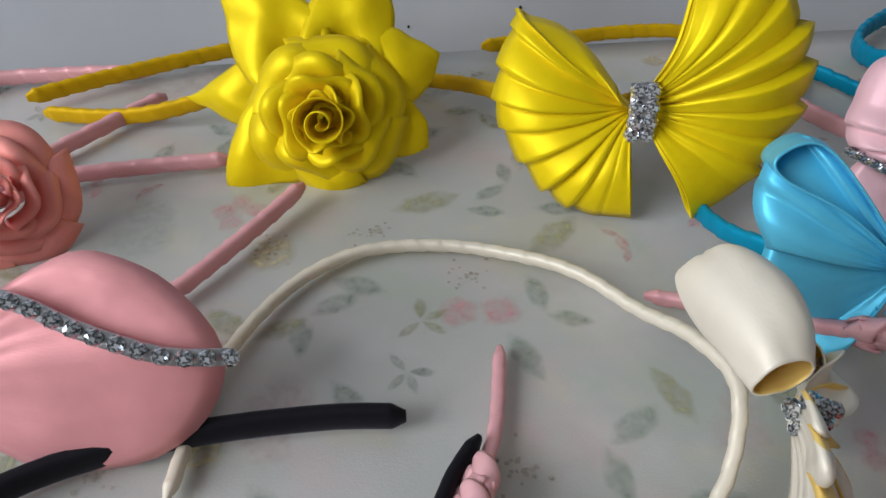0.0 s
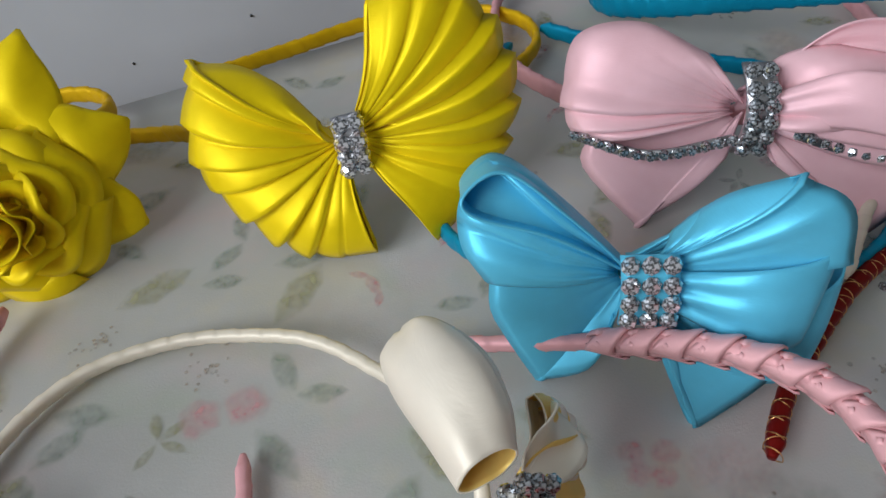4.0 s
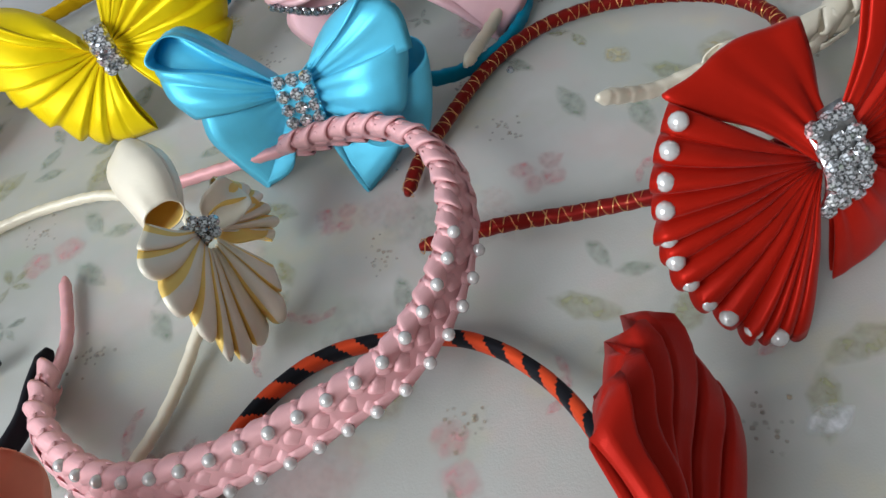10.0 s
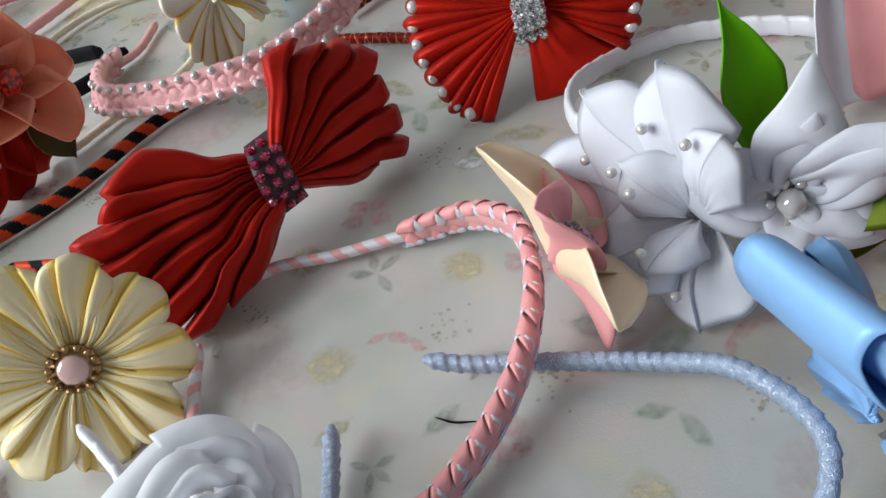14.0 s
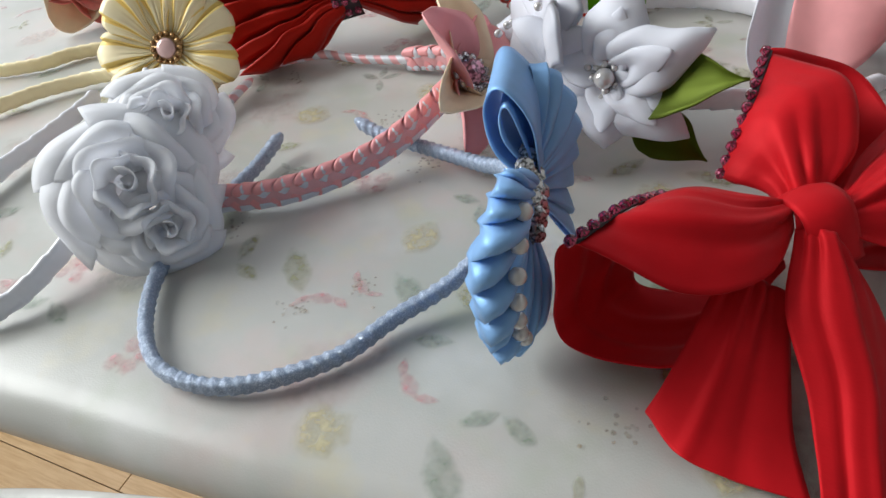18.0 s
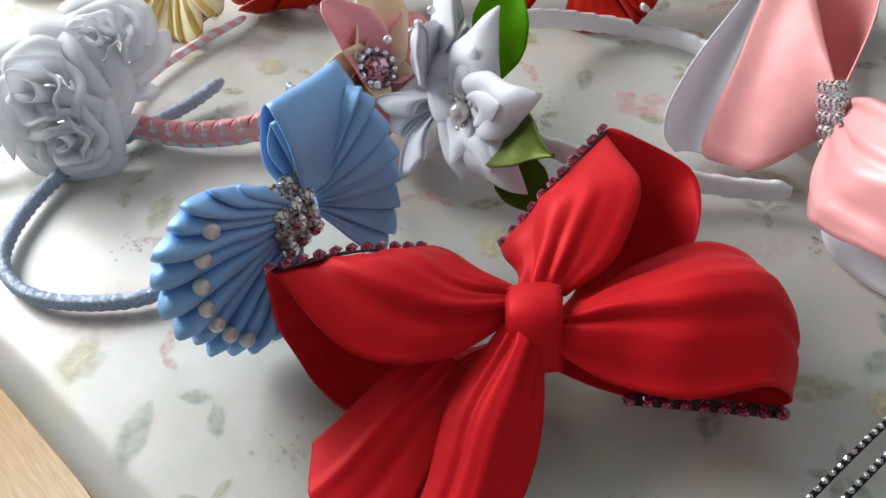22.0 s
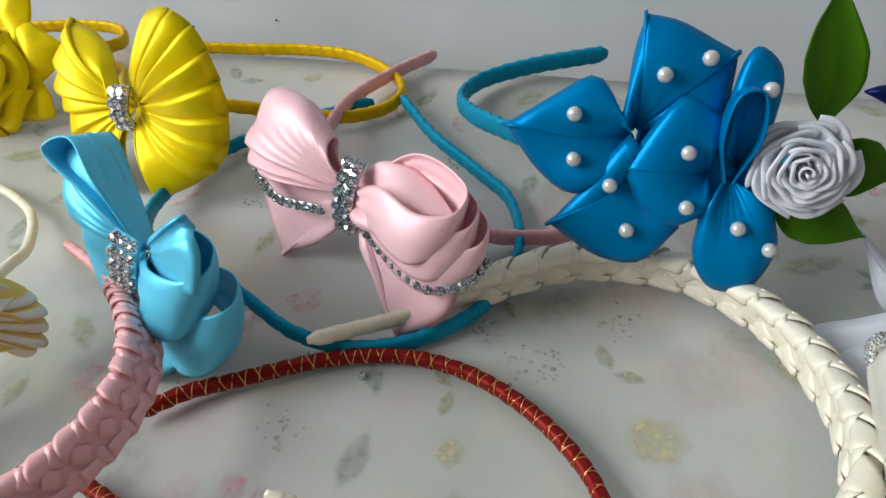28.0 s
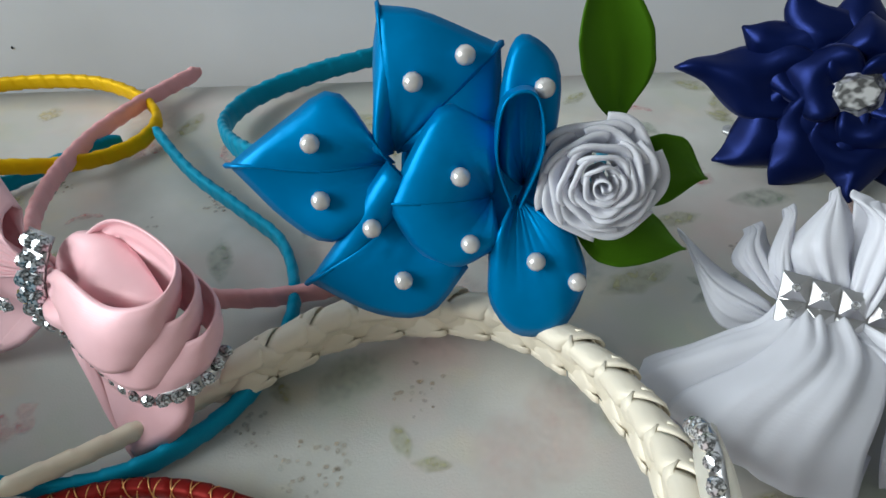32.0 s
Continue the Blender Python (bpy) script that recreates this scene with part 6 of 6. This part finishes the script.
sb = put("studded_band", make("studded_band", *solid(np.array([[C + np.array((-0.014 + 0.030 * i / 6, -0.0120 - 0.004 * i / 6, 0.006 - 0.005 * i / 6)) + np.array((0.10, 0.65, 0.75)) * 0.015 * (j / 4 - 0.5) for j in range(5)] for i in range(7)]), 0.001), SILVER), t_)
stud = make("stud", [(-1, -1, 0), (1, -1, 0), (1, 1, 0), (-1, 1, 0), (0, 0, 0.55)], [(3, 2, 1, 0), (0, 1, 4), (1, 2, 4), (2, 3, 4), (3, 0, 4)], SILVER, None, False)
for i in range(4):
    for j in range(2):
        p = C + np.array((-0.0105 + 0.0076 * i, -0.0130 - 0.0010 * i, 0.0060 - 0.0013 * i)) + np.array((0.10, 0.65, 0.75)) * 0.0074 * (j - 0.5)
        put("stud", stud, sb, facing(p, NB, 0.0036))
        stone(p + unit(NB) * 0.0016, NB, 0.0013, CRYSTAL, sb)

# cream flower
t_ = thing("headband", "cream yellow pleated flower headband with a pearl brooch", "headband", (0.10, -0.10, 0.0), GROUP)
C = np.array((0.154, -0.082, 0.030))
NF = (0.45, -0.75, 0.48)
X, Y, NF = axes(NF)
fan(C, [C + (X * math.cos(a) + Y * math.sin(a)) * 0.030 for a in np.linspace(0.2, 0.2 + 2 * math.pi, 13)], NF, CREAM, t_, 16, 0.0030, 0.002, style="flute", scallop=0.05, wavy=0.0022, bulge=-0.002, name="petal", seed=3, lining=LEMON)
for k in range(9):
    a = 0.35 + k * 2 * math.pi / 9
    d = X * math.cos(a) + Y * math.sin(a)
    fan(C + d * 0.003 + NF * 0.002, [C + NF * (0.003 + 0.002 * (k % 2)) + (X * math.cos(a + w) + Y * math.sin(a + w)) * r for w, r in ((-0.42, 0.027), (-0.30, 0.034), (-0.05, 0.037 + 0.001 * (k % 3)), (0.24, 0.034), (0.40, 0.027))], NF, CREAM, t_, 3, 0.0028, 0.0015, style="lap", wavy=0.0018, bulge=0.002, name="petal", seed=k * 1.7, lining=LEMON)
X, Y, NF = axes(NF)
core = put("pearl_brooch", make("pearl_brooch", *solid(np.array([[C + NF * 0.005 + (X * math.cos(a) + Y * math.sin(a)) * r for r in (0.0002, 0.0082)] for a in np.linspace(0, 2 * math.pi, 19)]), 0.001), BRONZE), t_)
put("pearl", BALL["pink_pearl"], core, facing(C + NF * 0.006, NF, (0.0052, 0.0052, 0.0028)))
for a in np.linspace(0, 2 * math.pi, 15)[:-1]:
    bead(C + NF * 0.006 + (X * math.cos(a) + Y * math.sin(a)) * 0.0072, 0.0013, core, BRONZE, "bead")
band([(0.150, -0.078, 0.016), (0.120, -0.084, 0.012), (0.092, -0.092, 0.008), (0.078, -0.100, 0.006), (0.064, -0.117, 0.006), (0.050, -0.142, 0.006), (0.03, -0.155, 0.006)], 0.0040, 0.0018, CREAM, t_)
band([(0.06, -0.062, 0.005), (0.041, -0.078, 0.005), (0.03, -0.095, 0.005), (0.0, -0.115, 0.005), (-0.03, -0.12, 0.005)], 0.0040, 0.0018, CREAM, t_, name="band_end")

# white chiffon roses
t_ = thing("headband", "white ribbon headband with ruffled chiffon roses", "headband", (0.20, -0.18, 0.0), GROUP)
rose(np.array((0.228, -0.166, 0.026)), (0.70, -0.40, 0.60), 0.034, CHIFFON, t_, 5, 0.85, seed=8, coil_turns=1.7, ruffle=0.035)
rose(np.array((0.222, -0.138, 0.036)), (0.65, -0.30, 0.65), 0.026, CHIFFON, t_, 5, 0.8, seed=9, coil_turns=1.7, ruffle=0.04)
rose(np.array((0.245, -0.168, 0.016)), (0.75, -0.40, 0.35), 0.022, CHIFFON, t_, 4, 0.8, seed=10, coil_turns=1.7, ruffle=0.04)
band([(0.106, -0.105, 0.007), (0.111, -0.122, 0.007), (0.116, -0.150, 0.007), (0.120, -0.176, 0.007), (0.134, -0.212, 0.006), (0.165, -0.236, 0.006), (0.198, -0.238, 0.006), (0.212, -0.222, 0.008), (0.214, -0.196, 0.014), (0.212, -0.166, 0.022), (0.205, -0.142, 0.028), (0.190, -0.124, 0.032), (0.170, -0.108, 0.034)], 0.0046, 0.0018, WHITEBAND, t_, 0.010)

# pale pink bow at the far left, coral rose, black hoops
t_ = thing("headband", "pale pink satin bow headband with black velvet hoop", "headband", (-0.05, 0.16, 0.0), GROUP)
C = (-0.085, 0.150, 0.028)
fan(C, [(-0.052, 0.168, 0.048), (-0.039, 0.173, 0.053), (-0.027, 0.173, 0.051), (-0.015, 0.170, 0.045), (-0.003, 0.162, 0.034), (-0.008, 0.154, 0.014), (-0.026, 0.146, 0.003), (-0.050, 0.142, 0.002)], (0.1, -0.7, 0.6), ROSEPINK, t_, 0, 0.0, 0.008, bulge=0.002, pinch=0.2)
fan(C, [(-0.110, 0.170, 0.046), (-0.140, 0.164, 0.040), (-0.150, 0.150, 0.016), (-0.120, 0.136, 0.002)], (0.1, -0.8, 0.6), ROSEPINK, t_, 2, 0.002, 0.010, (0.1, 0.5), bulge=0.006, seed=4)
trim([(-0.060, 0.160, 0.052), (-0.047, 0.1590, 0.0485), (-0.036, 0.1565, 0.0445), (-0.025, 0.1550, 0.0410), (-0.013, 0.1545, 0.0375), (0.001, 0.1573, 0.0351)], (0.1, -0.8, 0.6), 0.0024, 0.0050, SMOKE, t_)
band([(0.042, 0.162, 0.007), (0.020, 0.160, 0.007), (-0.013, 0.153, 0.007), (-0.041, 0.143, 0.007), (-0.062, 0.130, 0.007), (-0.090, 0.105, 0.007)], 0.0046, 0.0024, BLACK, t_, 0.05, 0.02)
band([(0.062, 0.156, 0.008), (0.056, 0.145, 0.007), (0.050, 0.130, 0.007), (0.036, 0.118, 0.007), (0.010, 0.108, 0.007), (-0.03, 0.100, 0.007), (-0.08, 0.095, 0.007)], 0.0044, 0.0020, BLACK, t_, 0.05, 0.02, name="band_end")
band([(-0.006, 0.257, 0.009), (-0.018, 0.236, 0.007), (-0.037, 0.204, 0.006), (-0.055, 0.180, 0.006)], 0.0032, 0.0022, DUSTYBAND, t_, 0.008, name="band_end")

t_ = thing("headband", "coral satin rose headband with pink wound hoop", "headband", (-0.10, 0.24, 0.0), GROUP)
rose(np.array((-0.104, 0.232, 0.018)), (0.35, -0.75, 0.6), 0.026, CORAL, t_, 5, 0.8, seed=14)
band([(-0.080, 0.318, 0.006), (-0.096, 0.296, 0.006), (-0.112, 0.271, 0.006), (-0.118, 0.240, 0.008)], 0.0034, 0.0022, DUSTYBAND, t_, 0.010)
band([(-0.039, 0.275, 0.006), (-0.070, 0.268, 0.006), (-0.100, 0.259, 0.006), (-0.115, 0.240, 0.008)], 0.0032, 0.0022, DUSTYBAND, t_, 0.010, name="band_end")
t_ = thing("headband", "pink wound ribbon headband with a white pearl end", "headband", (-0.15, 0.33, 0.0), GROUP)
band([(-0.095, 0.338, 0.006), (-0.130, 0.334, 0.006), (-0.165, 0.327, 0.006), (-0.200, 0.310, 0.006)], 0.0034, 0.0022, DUSTYBAND, t_, 0.010)
bead((-0.172, 0.322, 0.010), 0.007, t_)

# red, salmon and coral flowers
t_ = thing("headband", "red pearl-dotted flower headband with a salmon satin flower", "headband", (0.04, 0.05, 0.0), GROUP)
C = np.array((0.060, 0.066, 0.050))
NF = (0.86, -0.30, 0.40)
bloom(C, NF, 5, 0.035, 0.0140, [SALMON], t_, 0.7, 0.14, 0.42, 60, 0.1, 31, fold=0.8)
stone(C + unit(NF) * 0.004, NF, (0.0078, 0.0062, 0.006), REDGEM, t_, "crystal")
for k, (T, w) in enumerate((((0.012, 0.044, 0.070), 0.016), ((-0.010, 0.032, 0.042), 0.016), ((0.018, 0.020, 0.022), 0.015), ((0.030, 0.020, 0.002), 0.015), ((0.044, 0.046, 0.000), 0.015), ((0.050, 0.066, 0.002), 0.014))):
    petal((0.034, 0.050, 0.040), T, NF, w, DARKRED, t_, 0.5, 0.12, 0.36, seed=k + 90, fold=0.4, base=0.6)
for p in ((0.020, 0.030, 0.052), (0.022, 0.026, 0.038), (0.030, 0.030, 0.020), (0.044, 0.040, 0.022), (0.012, 0.034, 0.060)):
    bead(np.array(p) + unit(NF) * 0.008, 0.0024, t_, PINKPEARL)
leaf((0.052, 0.056, 0.044), (0.028, 0.030, 0.034), NF, 0.010, BROWNGREEN, t_, "dark olive ribbon leaf", 1)
leaf((0.060, 0.064, 0.034), (0.066, 0.066, 0.002), NF, 0.012, BROWNGREEN, t_, "dark olive ribbon leaf", 2)
t_ = thing("hair_clip", "coral pink satin flower clip with green leaf and pearl stamens", "hair clip", (0.0, -0.03, 0.0))
C = np.array((-0.004, -0.030, 0.026))
bloom(C, NF, 7, 0.034, 0.015, [CORAL, PEACH, CORAL], t_, 0.7, 0.15, 0.35, 20, 0.15, 41, fold=0.5, base=0.5)
bloom(C + unit(NF) * 0.006, NF, 5, 0.022, 0.010, [CORAL], t_, 0.8, 0.15, 0.35, 50, 0.3, 45, fold=0.5, base=0.5)
leaf(C + np.array((0.0, 0.01, 0.008)), (0.006, 0.020, 0.046), NF, 0.014, GREEN, t_, "bright green satin leaf", 4)
leaf(C + np.array((0.0, 0.01, 0.0)), (0.012, 0.016, 0.010), NF, 0.010, GREEN, t_, "bright green satin leaf", 5)
for k in range(5):
    bead(C + unit(NF) * 0.016 + np.array((0.0, 0.006 * math.cos(k * 1.3), 0.006 * math.sin(k * 1.3))), 0.0015, t_)
t_ = thing("hair_clip", "lilac blue satin flower clip", "hair clip", (-0.05, 0.02, 0.0))
bloom((-0.056, 0.022, 0.022), NF, 7, 0.032, 0.014, [LILAC], t_, 0.6, 0.12, 0.36, 0, 0.1, 51, fold=0.5, base=0.5)

# purple bow
t_ = thing("headband", "purple pleated satin bow headband", "headband", (0.47, 0.13, 0.0), GROUP)
C = (0.484, 0.124, 0.026)
NB = (0.5, -0.7, 0.4)
fan(C, [(0.456, 0.134, 0.050), (0.438, 0.128, 0.044), (0.440, 0.120, 0.028), (0.450, 0.116, 0.006), (0.466, 0.112, 0.002)], NB, PURPLE, t_, 9, 0.006, 0.005, style="zig", seed=0.5, scallop=0.10)
fan(C, [(0.504, 0.112, 0.002), (0.520, 0.116, 0.010), (0.526, 0.124, 0.030), (0.516, 0.132, 0.050)], NB, PURPLE, t_, 9, 0.006, 0.005, style="zig", seed=1.5, scallop=0.10)
band([(0.454, 0.106, 0.005), (0.470, 0.118, 0.010), (0.490, 0.130, 0.018), (0.515, 0.140, 0.010), (0.535, 0.160, 0.006)], 0.003, 0.002, PURPLE, t_)

# turquoise bow with studded straps by the table's near end
t_ = thing("hair_bow", "turquoise bow with black straps of clear rhinestones", "hair bow", (0.55, -0.05, 0.0))
for off in (0.0, 0.0055):
    d = np.array((off, -off * 0.1, 0.0))
    trim([np.array((0.5335, -0.100, 0.008)) + d, np.array((0.5320, -0.060, 0.014)) + d, np.array((0.5310, -0.020, 0.012)) + d], (-0.4, -0.3, 0.9), 0.0009, 0.0030, CRYSTAL, t_, BLACK, "studded_strap")
rose(np.array((0.546, -0.092, 0.010)), (0.2, -0.4, 0.9), 0.018, TURQ, t_, 4, 0.6, seed=19)

# a short black thread lying on the cloth
t_ = thing("thread", "short black thread lying on the cloth", "thread", (0.274, -0.094, 0.0))
band([(0.268, -0.092, 0.001), (0.274, -0.094, 0.001), (0.281, -0.094, 0.001)], 0.0004, 0.0004, BLACK, t_, name="strand", seg=6)

# a loose grey stone on the cloth, and two small marks on the wall
t_ = thing("rhinestone", "small loose grey rhinestone lying on the cloth", "rhinestone", (0.258, 0.199, 0.0002))
stone((0.258, 0.199, 0.0002), (0.1, -0.1, 1), 0.0017, SMOKE, t_, "gem")
for x_, y_, z_ in ((0.014, 0.4213, -0.011), (0.074, 0.4311, -0.003)):
    put("wall_mark", ball_mesh("wall_mark", BLACKRUBBER, 1), bpy.data.objects["wall_back"], Matrix.LocRotScale(Vector((x_, y_, z_)), None, Vector((0.0008, 0.0006, 0.0009))))

# ---- chair by the table ----
t_ = thing("chair", "white tubular chair with black rubber feet on the floor", "chair", (-0.30, -0.33, FLOOR))
band([(-0.292, -0.360, FLOOR + 0.03), (-0.18, -0.33, FLOOR + 0.03), (-0.05, -0.30, FLOOR + 0.03)], 0.017, 0.017, ENAMEL, t_, 1.0, 0.0, name="leg")
band([(-0.322, -0.369, FLOOR + 0.03), (-0.286, -0.358, FLOOR + 0.03)], 0.021, 0.021, BLACKRUBBER, t_, 1.0, 0.0, name="rubber_foot")
band([(-0.55, -0.30, FLOOR + 0.03), (-0.40, -0.215, FLOOR + 0.03), (-0.15, -0.10, FLOOR + 0.03)], 0.012, 0.012, ENAMEL, t_, 1.0, 0.0, name="leg")

band([(-0.553, -0.324, FLOOR + 0.30), (-0.545, -0.326, FLOOR + 0.12), (-0.52, -0.332, FLOOR + 0.045), (-0.46, -0.342, FLOOR + 0.03), (-0.36, -0.350, FLOOR + 0.03)], 0.012, 0.012, ENAMEL, t_, 1.0, 0.0, name="leg")

# ---- floor boards ----
board = make("floor_board", [(x, y, z) for z in (0, 0.012) for x, y in ((0, 0), (0.9, 0), (0.9, 0.118), (0, 0.118))], [(3, 2, 1, 0), (4, 5, 6, 7), (0, 1, 5, 4), (1, 2, 6, 5), (2, 3, 7, 6), (3, 0, 4, 7)], OAK, None, False)
ground = bpy.data.objects["floor"]
for r in range(16):
    for k in range(3):
        c = along(-1.44 + 0.902 * k - (0.3 if r % 2 else 0.0) * (k > 0), -1.90 + 0.12 * r)
        if r < 16:
            put("floor_board", board, ground, pose(c.x, c.y, FLOOR - 0.012, 0, 0, math.degrees(TURN)))
